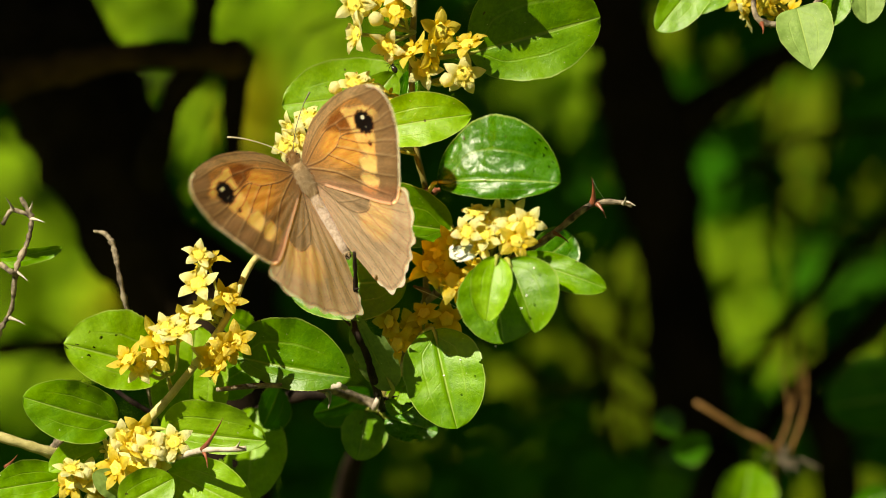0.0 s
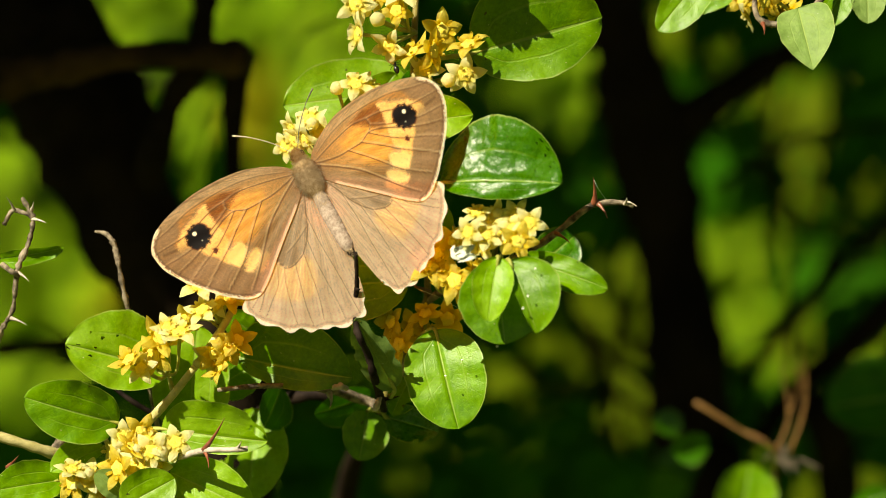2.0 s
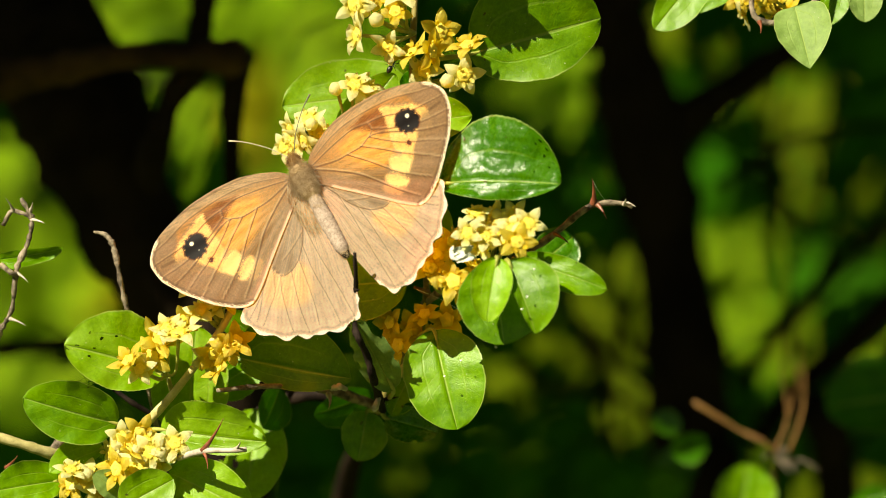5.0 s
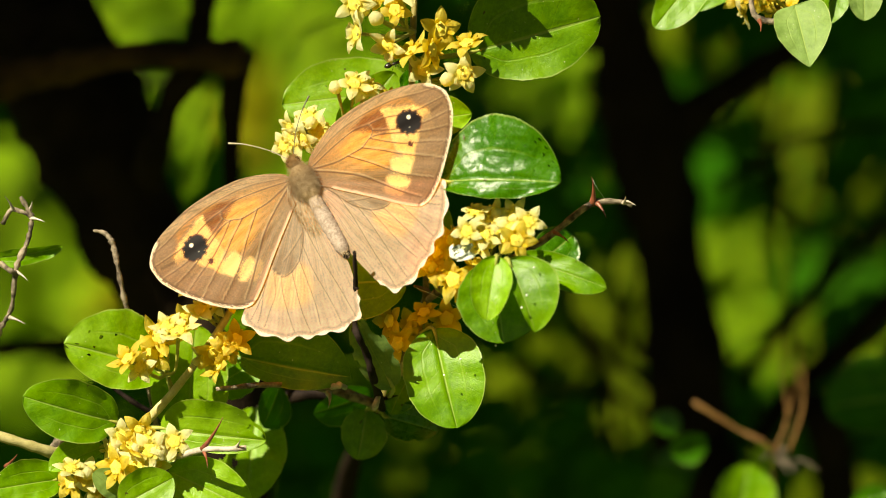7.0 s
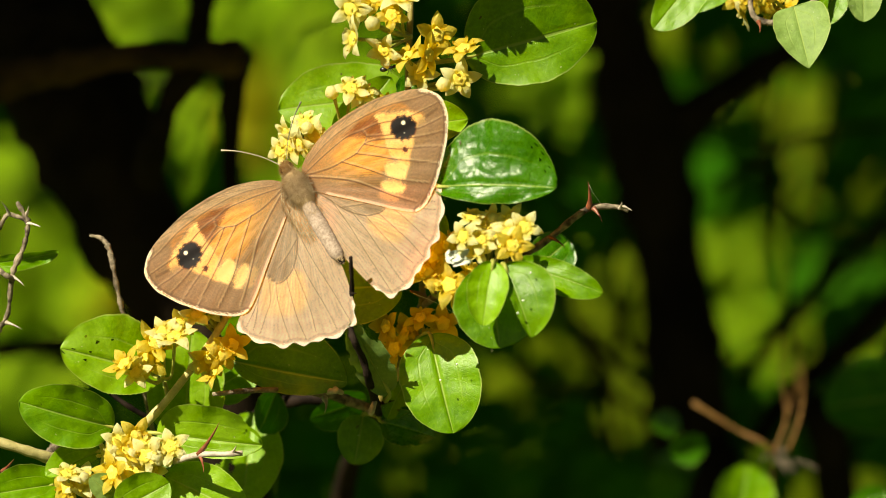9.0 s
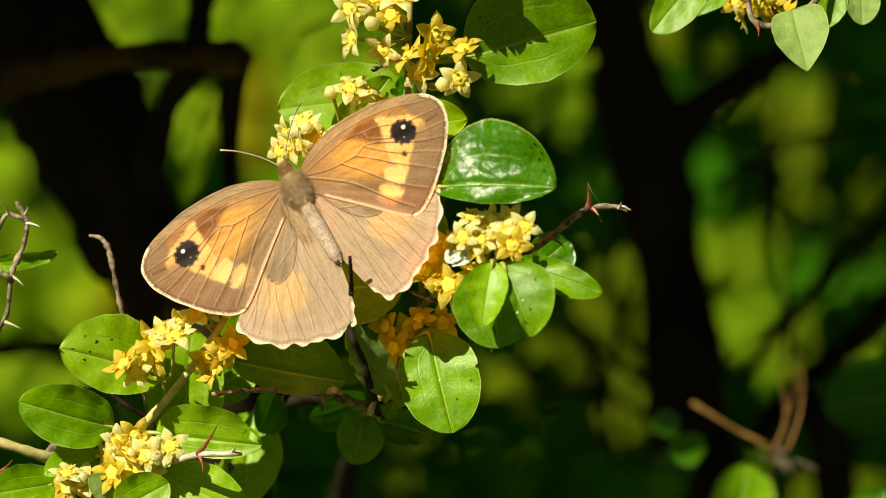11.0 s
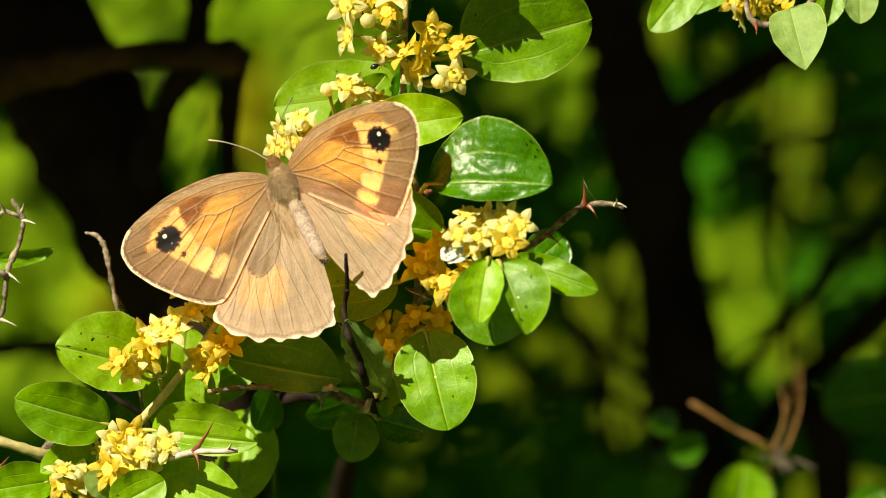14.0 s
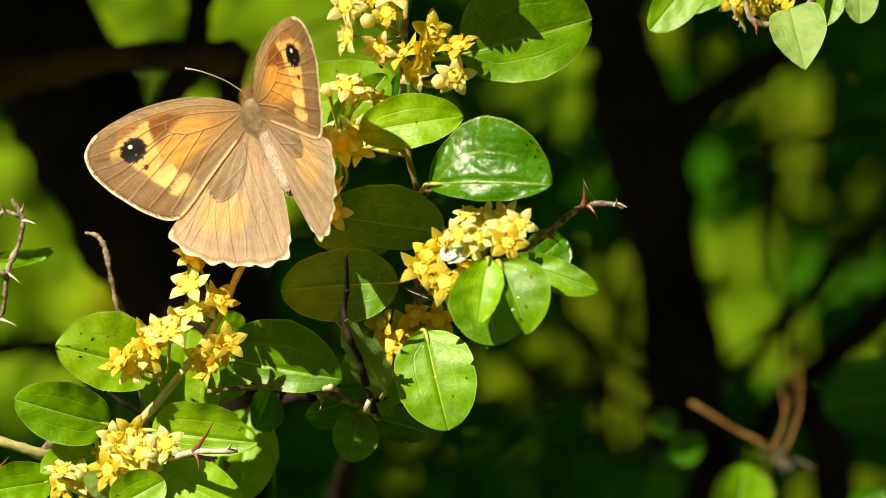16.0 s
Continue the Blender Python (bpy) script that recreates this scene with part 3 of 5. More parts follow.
# thin bare twigs that cross the thicket's gaps
rnd_twig = random.Random(19)
for i, (a, b, da, db) in enumerate(((1010, 640, 130, -130), (1060, 690, 190, 20), (1040, 560, 40, 140), (1120, 470, -40, 200), (1260, 660, 120, -90), (1330, 620, 240, -210), (1400, 480, 60, -230), (1340, 330, 20, -140), (1230, 240, 120, 90), (1450, 560, 110, 60),
                                   (1180, 800, 130, -60), (1010, 780, 150, 40), (1440, 860, 110, -110), (1480, 300, 90, 60), (960, 200, 30, 150), (1200, 40, 70, 130), (30, 560, 110, 60), (60, 660, 120, -30), (430, 60, -60, 160), (500, 120, 90, -90))):
    w = rnd_twig.uniform(0.24, 0.40)
    mid = (a + 0.5 * da + rnd_twig.uniform(-18, 18), b + 0.5 * db + rnd_twig.uniform(-18, 18))
    end = at(a + 1.6 * da, b + 1.6 * db, w + 0.10)
    thick = rnd_twig.uniform(2.6, 5.5) * k_at(w)
    rod("twig", thicket, [at(a, b, w), at(*mid, w), at(a + da, b + db, w + 0.02), end], [0.5 * thick, 0.8 * thick, thick, 1.3 * thick], M_SHADEBARK, 6, 0.15, i)

# an unseen crown, added overhead to keep the thicket in the shade
crown = thing("crown", at(1060, -2600, W1), "unseen leafy crown added above the thicket to shade it", "tree crown")
rnd_crown = random.Random(8)
spots = []
for i in range(225):
    z = rnd_crown.uniform(1.53, 1.68)
    t, d = rnd_crown.uniform(0, 6.283), rnd_crown.random() ** 0.5
    front = -0.09 - 0.97 * (z - 1.53)
    c = Vector((-0.30 + 0.72 * d * math.cos(t), max(front, 0.56 + 0.86 * d * math.sin(t)), z))
    if i < 55:
        c = Vector((rnd_crown.uniform(-0.65, 0.12), front + 0.28 * rnd_crown.random(), z))
    r = rnd_crown.uniform(0.06, 0.13)
    for _ in range(105):
        v = Vector((rnd_crown.gauss(0, 1), rnd_crown.gauss(0, 1), rnd_crown.gauss(0, 1))).normalized() * r * rnd_crown.random() ** 0.45
        spots.append(c + Vector((v.x * 1.25, v.y * 1.1 if c.y > 0 else v.y * 0.8, v.z * 0.75)))
vs, fs = leaf_cloud([p - crown.location for p in spots], 0.035, rnd_crown)
tagged(place("foliage", mesh_of("foliage", vs, fs, M_SHADELEAF, False), crown), kind="stuff")
for i in range(9):
    p = Vector((-0.7 + 0.13 * i, 1.5 - 0.1 * (i % 4), 1.55))
    rod("limb", crown, [crown.location, crown.location.lerp(p, 0.5) + Vector((0, 0, 0.03)), p], [0.006, 0.004, 0.002], M_SHADEBARK, 7, 0.1, i)

# ---- blurred sprig low behind ----
W4 = 0.14
low = thing("leafy_sprig", Vector((at(1365, 0, W4).x, W4 + 0.03, 0.0)), "brown dry stems with green leaves, out of focus", "sprig")
rod("stem", low, [low.location, low.location + Vector((0, 0, 0.5)), low.location + Vector((0, 0, 0.9)), at(1366, 1300, W4 + 0.03), at(1362, 900, W4 + 0.02), at(1362, 800, W4), at(1300, 760, W4), at(1222, 712, W4)], [13.6 * k_at(W4), 12.4 * k_at(W4), 10.5 * k_at(W4), 8.1 * k_at(W4), 4.6 * k_at(W4), 4.4 * k_at(W4), 2.8 * k_at(W4), 4.3 * k_at(W4)], M_STEM, 8, 0.15, 1)
rod("stem", low, [at(1365, 800, W4), at(1388, 740, W4), at(1378, 660, W4), at(1384, 590, W4)], [3.8 * k_at(W4), 1.9 * k_at(W4), 1.9 * k_at(W4), 1.0 * k_at(W4)], M_STEM, 8, 0.35, 2)
rod("stem", low, [at(1390, 800, W4), at(1414, 730, W4), at(1418, 660, W4), at(1404, 575, W4)], [3.2 * k_at(W4), 1.9 * k_at(W4), 2.2 * k_at(W4), 1.0 * k_at(W4)], M_STEM, 8, 0.35, 3)
for b, t, wl, wr, roll, mat in (((1640, 700, 0.17), (1455, 722, 0.17), 62, 70, 25, M_DULLSHADE), ((1300, 920, 0.14), (1320, 822, 0.14), 55, 55, 15, M_LEAF), ((1182, 800, 0.15), (1246, 778, 0.15), 26, 28, 30, M_DULLSHADE),
                               ((1196, 766, 0.16), (1148, 742, 0.16), 20, 26, 25, M_GLOSS), ((1140, 850, 0.25), (1215, 860, 0.25), 30, 36, 30, M_DULLSHADE), ((1568, 870, 0.14), (1500, 900, 0.14), 25, 25, 0, M_GLOSS), ((1230, 830, 0.25), (1150, 820, 0.25), 24, 24, 30, M_GLOSS)):
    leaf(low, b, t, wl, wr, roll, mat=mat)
rnd_low = random.Random(77)
for i in range(14):
    x, y = rnd_low.gauss(1380, 26), rnd_low.gauss(822, 22)
    p = at(x, y, W4 + rnd_low.uniform(-0.01, 0.01))
    rod("stub", low, [at(1366, 815, W4), p.lerp(at(1366, 815, W4), 0.4) + Vector((0, 0, 0.001)), p], [1.9 * k_at(W4), 1.6 * k_at(W4), 0.9 * k_at(W4)], M_DRY, 6, 0.3, i)
rod("stem", low, [at(1388, 740, W4), at(1402, 690, W4), at(1412, 640, W4 - 0.01)], [2.5 * k_at(W4), 1.9 * k_at(W4), 1.2 * k_at(W4)], M_STEM, 6, 0.2, 7)
rod("stem", low, [at(1416, 700, W4), at(1396, 640, W4), at(1392, 600, W4)], [2.5 * k_at(W4), 1.9 * k_at(W4), 1.2 * k_at(W4)], M_STEM, 6, 0.2, 8)

# ---- the flowering shrub ----
shrub = thing("shrub_stem", Vector((at(640, 0, 0.07).x, 0.10, 0.0)), "dark upright main stem of the thorny shrub", "shrub")
rod("bark", shrub, [shrub.location, Vector((at(600, 0, 0.09).x, 0.10, 0.5)), Vector((at(590, 0, 0.09).x, 0.10, 0.85)), at(585, 1400, 0.14), at(590, 1050, 0.14), at(606, 860, 0.125), at(648, 745, 0.08), at(655, 730, 0.032)], [0.006, 0.005, 0.004, 0.003, 0.0022, 0.0014, 0.0009], M_SHADEBARK, 10, 0.1, 9)
ROOT = at(655, 730, 0.03)

SWAY = []      # things that sway with the shrub


def branch(label, foot, name="flowering_branch", category="branch", group="branches of the shrub"):
    ob = thing(name, foot, label, category, group)
    SWAY.append(ob)
    return ob


top = branch("green thorn-shrub branch with round leaves and yellow star flowers", ROOT)
G = GRID
rod("twig", top, [ROOT, at(690, 650, 0.022), at(735, 560, 0.014), at(738, 440, 0.010), at(738, 340, 0.008), at(722, 270, 0.006), at(714, 150, 0.005), at(716, 60, 0.005), at(722, -40, 0.006)],
    [9 * G, 8 * G, 7 * G, 6 * G, 5.5 * G, 6 * G, 6 * G, 6 * G, 5 * G], M_TWIGGREEN, 9, 0.10, 1)
leaf(top, (815, 98, 0.006), (1048, 34, 0.008), 120, 72, 10, 0.03, 0.12, M_LEAF, stalk=(722, 110, 0.006))
leaf(top, (716, 168, 0.014), (484, 190, 0.012), 55, 68, 16, 0.03, 0.10, M_YOUNG, stalk=(718, 200, 0.006))
leaf(top, (700, 195, 0.011), (712, 128, 0.012), 20, 16, 20, 0.03, 0.1, M_GLOSS)
leaf(top, (588, 240, 0.010), (684, 132, 0.008), 38, 44, 10, 0.05, 0.15, M_YOUNG, stalk=(600, 255, 0.006))
leaf(top, (636, 236, -0.005), (820, 206, -0.006), 50, 44, -8, 0.05, 0.20, M_YOUNG, stalk=(715, 268, 0.006), point=1.3)
leaf(top, (760, 326, -0.0145), (977, 328, -0.0200), 110, 32, -14, 0.05, 0.10, M_GLOSS, wave=0.05, bites=[(0.80, -0.75, 0.010), (0.86, -0.62, 0.012), (0.83, -0.86, 0.012), (0.90, -0.45, 0.010), (0.88, -0.82, 0.014), (0.93, -0.66, 0.012), (0.79, -0.2, 0.008), (0.72, -0.35, 0.009)], stalk=(742, 345, 0.008), point=0.8)
leaf(top, (786, 412, 0.006), (572, 380, 0.004), 40, 70, -5, 0.05, 0.15, M_MID, stalk=(742, 345, 0.008))
leaf(top, (690, 436, 0.011), (556, 424, 0.010), 22, 24, 0, 0.02, 0.1, M_YOUNG)
leaf(top, (706, 500, 0.0045), (496, 514, 0.0060), 66, 62, 10, 0.03, 0.10, M_MID, stalk=(738, 470, 0.010))
rod("stalk", top, [at(738, 340, 0.008), at(750, 342, 0.006), at(764, 338, 0.006)], [7 * G, 7 * G, 4 * G], M_THORN, 7, 0.3, 3)
bloom(top, (720, 60, 0.004), [(612, 12), (618, 64), (684, 22), (672, 84), (700, -6), (655, -10)], 60, 0.6, seed=1, buds=[(634, 28), (660, 40)], depth=-0.003)
bloom(top, (735, -30, 0.005), [(702, -78), (730, -102), (746, -64), (720, -122), (768, -86), (675, -94), (782, -68), (756, -110), (728, -72), (788, -104), (800, -80), (742, -86)], 56, 0.5, seed=16, depth=-0.003)
bloom(top, (742, 148, 0.004), [(764, 58), (812, 82), (806, 135), (735, 128), (712, 96), (748, 92)], 60, 0.5, seed=2, buds=[(778, 148)], depth=-0.004)
bloom(top, (600, 250, 0.004), [(612, 152), (634, 160), (628, 234), (640, 268), (672, 178), (566, 244), (604, 258), (588, 345), (592, 378)], 54, 0.7, seed=3, buds=[(583, 167), (627, 181), (598, 242)])
bloom(top, (560, 262, 0.006), [(488, 262, 0), (500, 232, -0.001), (522, 250, -0.002), (530, 214, 0.001), (548, 238, 0), (506, 252, -0.001)], 52, 1.0, seed=4, buds=[(540, 228), (520, 228)])
rod("twig", top, [at(722, 275, 0.006), at(650, 262, 0.006), at(600, 252, 0.005), at(558, 262, 0.006)], [5 * G, 4 * G, 4 * G, 3 * G], M_STALK, 7, 0.05, 5)

right = branch("thorn-shrub branch with dense yellow flower clusters and rounded leaves", at(735, 540, 0.014))
rod("twig", right, [at(735, 540, 0.014), at(790, 500, 0.004), at(850, 480, -0.002), at(920, 446, -0.004), at(970, 412, -0.005), at(1030, 366, -0.006), at(1085, 362, -0.006), at(1104, 368, -0.006)],
    [7 * G, 7 * G, 7 * G, 6 * G, 6 * G, 6 * G, 5 * G, 4 * G], M_DRY, 9, 0.14, 6)
thorn(right, at(1034, 364, -0.006), at(1032, 317, -0.009), 7 * G, M_THORN, "long red thorn")
thorn(right, at(1042, 364, -0.007), at(1058, 390, -0.009), 5 * G, M_THORN, "short red thorn")
thorn(right, at(965, 415, -0.005), at(992, 434, -0.009), 5 * G, M_THORN)
thorn(right, at(1095, 362, -0.007), at(1110, 368, -0.009), 4 * G, M_THORNDRY)
thorn(right, at(1088, 364, -0.007), at(1092, 352, -0.009), 4 * G, M_THORNDRY)
leaf(right, (752, 586, -0.003), (794, 762, -0.006), 74, 70, 6, 0.04, 0.10, M_LEAF, stalk=(720, 600, 0.012), bites=[(0.45, -1.0, 0.03)])
leaf(right, (856, 466, -0.0186), (876, 612, -0.0206), 84, 70, -4, 0.01, 0.06, M_LEAF, stalk=(850, 480, -0.002))
leaf(right, (884, 464, -0.0220), (932, 593, -0.0245), 64, 13, -6, 0.08, 0.3, M_LEAF, stalk=(870, 472, -0.002))
leaf(right, (902, 462, -0.0165), (1058, 514, -0.0205), 26, 36, -14, 0.05, 0.25, M_LEAF, stalk=(880, 465, -0.003))
leaf(right, (864, 458, -0.0219), (846, 572, -0.0238), 36, 35, 8, 0.06, 0.3, M_YOUNG, stalk=(850, 478, -0.004))
leaf(right, (940, 470, 0.018), (1000, 420, 0.02), 40, 44, 0, 0.02, 0.1, M_GLOSS)
bloom(right, (850, 470, -0.002), [(826, 380), (850, 402), (896, 384), (920, 398), (812, 414), (866, 410), (836, 440), (876, 430), (890, 408), (842, 420), (858, 384)], 44, 1.0, face=(-0.6, -1.0, 0.6), spread=0.6, seed=5, buds=[(868, 386)], depth=-0.017)
bloom(right, (780, 520, -0.004), [(784, 430), (756, 452), (744, 476), (786, 500), (828, 482), (766, 488), (806, 508)], 60, 0.15, seed=6, depth=-0.0135)
bloom(right, (880, 470, -0.002), [(900, 430, -0.0215)], 56, 0.0, face=(0.3, -1.0, -0.1), spread=0.2, seed=21)
bloom(right, (712, 640, 0.010), [(676, 572), (690, 612), (742, 594), (736, 558), (776, 568), (714, 584)], 58, 0.0, seed=7, depth=0.007)
rod("twig", right, [at(735, 540, 0.014), at(725, 590, 0.012), at(705, 640, 0.012), at(685, 680, 0.018)], [6 * G, 6 * G, 6 * G, 7 * G], M_TWIG, 8, 0.1, 8)
rod("bud_scale", right, [at(742, 520, 0.008), at(730, 515, 0.004), at(718, 510, 0.002)], [6 * G, 5 * G, 2 * G], M_STEM, 7, 0.1, 9)

rod("silk_thread", right, [at(722, 514, -0.010), at(765, 532, -0.0105), at(806, 556, -0.011)], [0.000025, 0.00002, 0.000025], M_PALESILK, 5, 0, 3, "fine white silk thread")
rod("silk_thread", right, [at(1034, 322, -0.009), at(1042, 338, -0.0085), at(1058, 360, -0.006)], [0.00002, 0.00002, 0.00002], M_PALESILK, 5, 0, 4, "fine white silk thread")


def drop(parent, a, b, w, r):
    """A tiny bead of dew whose sparkle is painted as plain white."""
    v, f = lathe([(r * math.cos(math.pi * i / 6), max(r * 0.03, r * math.sin(math.pi * i / 6)), max(r * 0.03, r * math.sin(math.pi * i / 6)), 0) for i in range(7)], 8)
    place("droplet", mesh_of("droplet", v, f, M_PALESILK), parent, "tiny white droplet").location = at(a, b, w) - world_of(parent)


for a, b, w in ((862, 616, -0.0192), (908, 549, -0.0262), (917, 527, -0.0262), (930, 478, -0.0255), (800, 640, -0.009), (771, 668, -0.009)):
    drop(right, a, b, w, 0.00016)
leaf(right, (786, 446, -0.0176), (822, 436, -0.0190), 8, 10, 20, 0.10, 0.5, M_FLUFF, wave=0.10, label="shrivelled white bract")
leaf(right, (790, 462, -0.0172), (826, 456, -0.0186), 8, 9, -10, 0.12, 0.6, M_FLUFF, wave=0.12, label="shrivelled white bract")
leaf(right, (784, 438, -0.0170), (800, 462, -0.0180), 9, 8, 30, 0.10, 0.4, M_FLUFF, wave=0.10, label="shrivelled white bract")

left = branch("olive thorn-shrub branch with yellow flowers and nibbled round leaves", at(230, 770, 0.010))
rod("twig", left, [at(150, 900, 0.02), at(230, 770, 0.010), at(290, 700, 0.006), at(350, 622, 0.004), at(392, 555, 0.004), at(430, 470, 0.008), at(500, 400, 0.020)],
    [9 * G, 8.5 * G, 7.5 * G, 7 * G, 6.5 * G, 6.5 * G, 5 * G], M_TWIG, 9, 0.07, 11)
leaf(left, (276, 660, 0.008), (98, 612, 0.004), 54, 80, 10, 0.04, 0.12, M_YOUNG, bites=[(0.97, -0.3, 0.03), (0.75, -0.2, 0.018), (0.68, 0.35, 0.016), (0.8, 0.5, 0.013), (0.55, 0.45, 0.013), (0.88, 0.1, 0.015), (0.72, 0.1, 0.012)], stalk=(290, 700, 0.006))
leaf(left, (193, 752, 0.002), (25, 706, -0.002), 52, 58, -6, 0.05, 0.15, M_LEAF, stalk=(240, 765, 0.008))
leaf(left, (268, 762, 0.006), (456, 784, 0.003), 66, 30, 8, 0.04, 0.2, M_YOUNG, bites=[(0.95, -0.45, 0.115), (0.88, -0.95, 0.06)], stalk=(240, 760, 0.008))
leaf(left, (316, 778, 0.014), (332, 578, 0.012), 68, 66, 0, 0.03, 0.1, M_YOUNG)
leaf(left, (362, 690, 0.020), (446, 640, 0.018), 34, 42, 0, 0.03, 0.1, M_LEAF)
leaf(left, (402, 634, 0.010), (606, 672, 0.005), 92, 34, 10, 0.05, 0.16, M_MID, bites=[(0.92, -0.35, 0.012), (0.94, 0.05, 0.010)], stalk=(372, 600, 0.008))
leaf(left, (430, 590, 0.022), (380, 560, 0.020), 26, 26, 0, 0.03, 0.1, M_LEAF)
leaf(left, (96, 852, 0.004), (-30, 872, 0.0), 34, 42, 10, 0.04, 0.15, M_LEAF, stalk=(150, 870, 0.012))
leaf(left, (168, 794, 0.006), (72, 838, 0.002), 16, 34, 10, 0.05, 0.15, M_YOUNG, stalk=(210, 790, 0.008))
leaf(left, (198, 900, -0.006), (292, 850, -0.006), 44, 44, 0, 0.05, 0.2, M_YOUNG)
leaf(left, (284, 838, 0.004), (430, 910, 0.002), 50, 62, -12, 0.05, 0.2, M_YOUNG)
leaf(left, (280, 830, 0.016), (344, 806, 0.014), 30, 32, 0, 0.03, 0.1, M_PALE)
leaf(left, (200, 880, 0.0), (150, 840, -0.002), 24, 24, 20, 0.05, 0.2, M_PALE)
bloom(left, (375, 575, 0.004), [(336, 455), (335, 506), (340, 552), (368, 545), (310, 568), (388, 532), (352, 470)], 56, 0.5, seed=8, depth=0.002)
bloom(left, (278, 668, 0.004), [(280, 582), (266, 602), (212, 640), (252, 634), (232, 655), (300, 592)], 58, 0.6, seed=9)
bloom(left, (352, 612, 0.002), [(364, 628), (372, 652), (402, 606), (352, 640), (388, 622)], 54, 0.3, seed=10)
bloom(left, (232, 850, 0.006), [(200, 775), (232, 768), (180, 802), (216, 795), (250, 802), (282, 800), (192, 832), (226, 830), (262, 826), (294, 786), (240, 785), (208, 815)], 56, 0.7, seed=12, buds=[(196, 790), (262, 812), (222, 808)])
bloom(left, (150, 900, 0.006), [(110, 834), (140, 846), (112, 858), (152, 866), (176, 874)], 56, 0.6, seed=13, buds=[(138, 848)])
rod("twig", left, [at(300, 812, 0.000), at(345, 800, -0.005), at(390, 799, -0.006), at(421, 797, -0.006)], [6 * G, 6 * G, 5 * G, 5 * G], M_THORNDRY, 8, 0.12, 14, "pale grey thorny side twig")
thorn(left, at(343, 800, -0.005), at(380, 742, -0.008), 6 * G, M_THORN, "long red thorn")
thorn(left, at(345, 802, -0.005), at(352, 832, -0.008), 4.5 * G, M_THORN)
thorn(left, at(402, 797, -0.006), at(410, 783, -0.008), 4 * G, M_THORNDRY)

lower = branch("dark thorny twig with small shaded leaves low in the shrub", at(662, 725, 0.020))
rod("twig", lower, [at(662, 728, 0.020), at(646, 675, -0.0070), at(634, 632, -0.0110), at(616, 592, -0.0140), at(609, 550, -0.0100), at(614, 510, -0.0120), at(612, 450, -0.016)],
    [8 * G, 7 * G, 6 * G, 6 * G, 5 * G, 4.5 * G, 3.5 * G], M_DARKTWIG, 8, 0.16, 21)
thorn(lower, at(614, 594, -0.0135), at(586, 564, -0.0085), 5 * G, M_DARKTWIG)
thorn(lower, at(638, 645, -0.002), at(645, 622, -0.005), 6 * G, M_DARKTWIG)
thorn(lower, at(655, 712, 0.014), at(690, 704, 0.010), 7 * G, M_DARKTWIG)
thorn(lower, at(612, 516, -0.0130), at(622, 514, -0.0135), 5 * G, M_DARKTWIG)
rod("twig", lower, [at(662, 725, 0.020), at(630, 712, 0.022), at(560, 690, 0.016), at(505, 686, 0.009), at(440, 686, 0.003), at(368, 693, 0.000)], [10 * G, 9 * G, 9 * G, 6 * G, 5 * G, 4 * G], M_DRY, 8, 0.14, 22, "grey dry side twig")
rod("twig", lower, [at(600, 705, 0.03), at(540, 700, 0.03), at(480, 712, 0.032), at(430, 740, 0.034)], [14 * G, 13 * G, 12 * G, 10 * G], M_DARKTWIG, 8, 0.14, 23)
thorn(lower, at(566, 700, 0.012), at(566, 726, 0.006), 6 * G, M_THORNDRY)
rod("scar", lower, [at(647, 728, 0.004), at(652, 714, 0.003), at(657, 700, 0.006)], [5 * G, 6 * G, 3 * G], M_THORNDRY, 7, 0.3, 25, "pale torn bark")
rod("scar", lower, [at(572, 690, 0.006), at(584, 686, 0.004), at(597, 690, 0.008)], [4 * G, 6 * G, 4 * G], M_THORNDRY, 7, 0.3, 26, "pale torn bark")
leaf(lower, (634, 730, 0.026), (618, 818, 0.024), 40, 40, -14, 0.04, 0.15, M_LEAF, stalk=(655, 728, 0.020))
leaf(lower, (668, 742, 0.020), (760, 768, 0.016), 30, 34, -12, 0.04, 0.15, M_GLOSS, stalk=(660, 728, 0.020), bites=[(0.7, 0.9, 0.05)])
leaf(lower, (710, 668, 0.016), (676, 738, 0.012), 40, 22, 14, 0.04, 0.2, M_LEAF, bites=[(0.75, -0.7, 0.14), (0.5, -0.95, 0.1)], stalk=(690, 690, 0.020))
leaf(lower, (680, 690, -0.004), (612, 566, -0.0130), 34, 34, -6, 0.03, 0.12, M_PALE, bites=[(0.80, 0.85, 0.12), (0.97, 0.3, 0.05), (0.42, 0.95, 0.05), (0.7, -0.95, 0.05), (0.5, -0.95, 0.06)], stalk=(672, 706, 0.016))
leaf(lower, (640, 700, 0.030), (540, 735, 0.028), 30, 34, -50, 0.03, 0.1, M_DULLSHADE)
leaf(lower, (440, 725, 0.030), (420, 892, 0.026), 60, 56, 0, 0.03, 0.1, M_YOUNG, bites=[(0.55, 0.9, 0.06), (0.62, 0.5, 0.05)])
leaf(lower, (480, 690, 0.028), (450, 760, 0.026), 30, 30, -50, 0.03, 0.1, M_DULLSHADE)

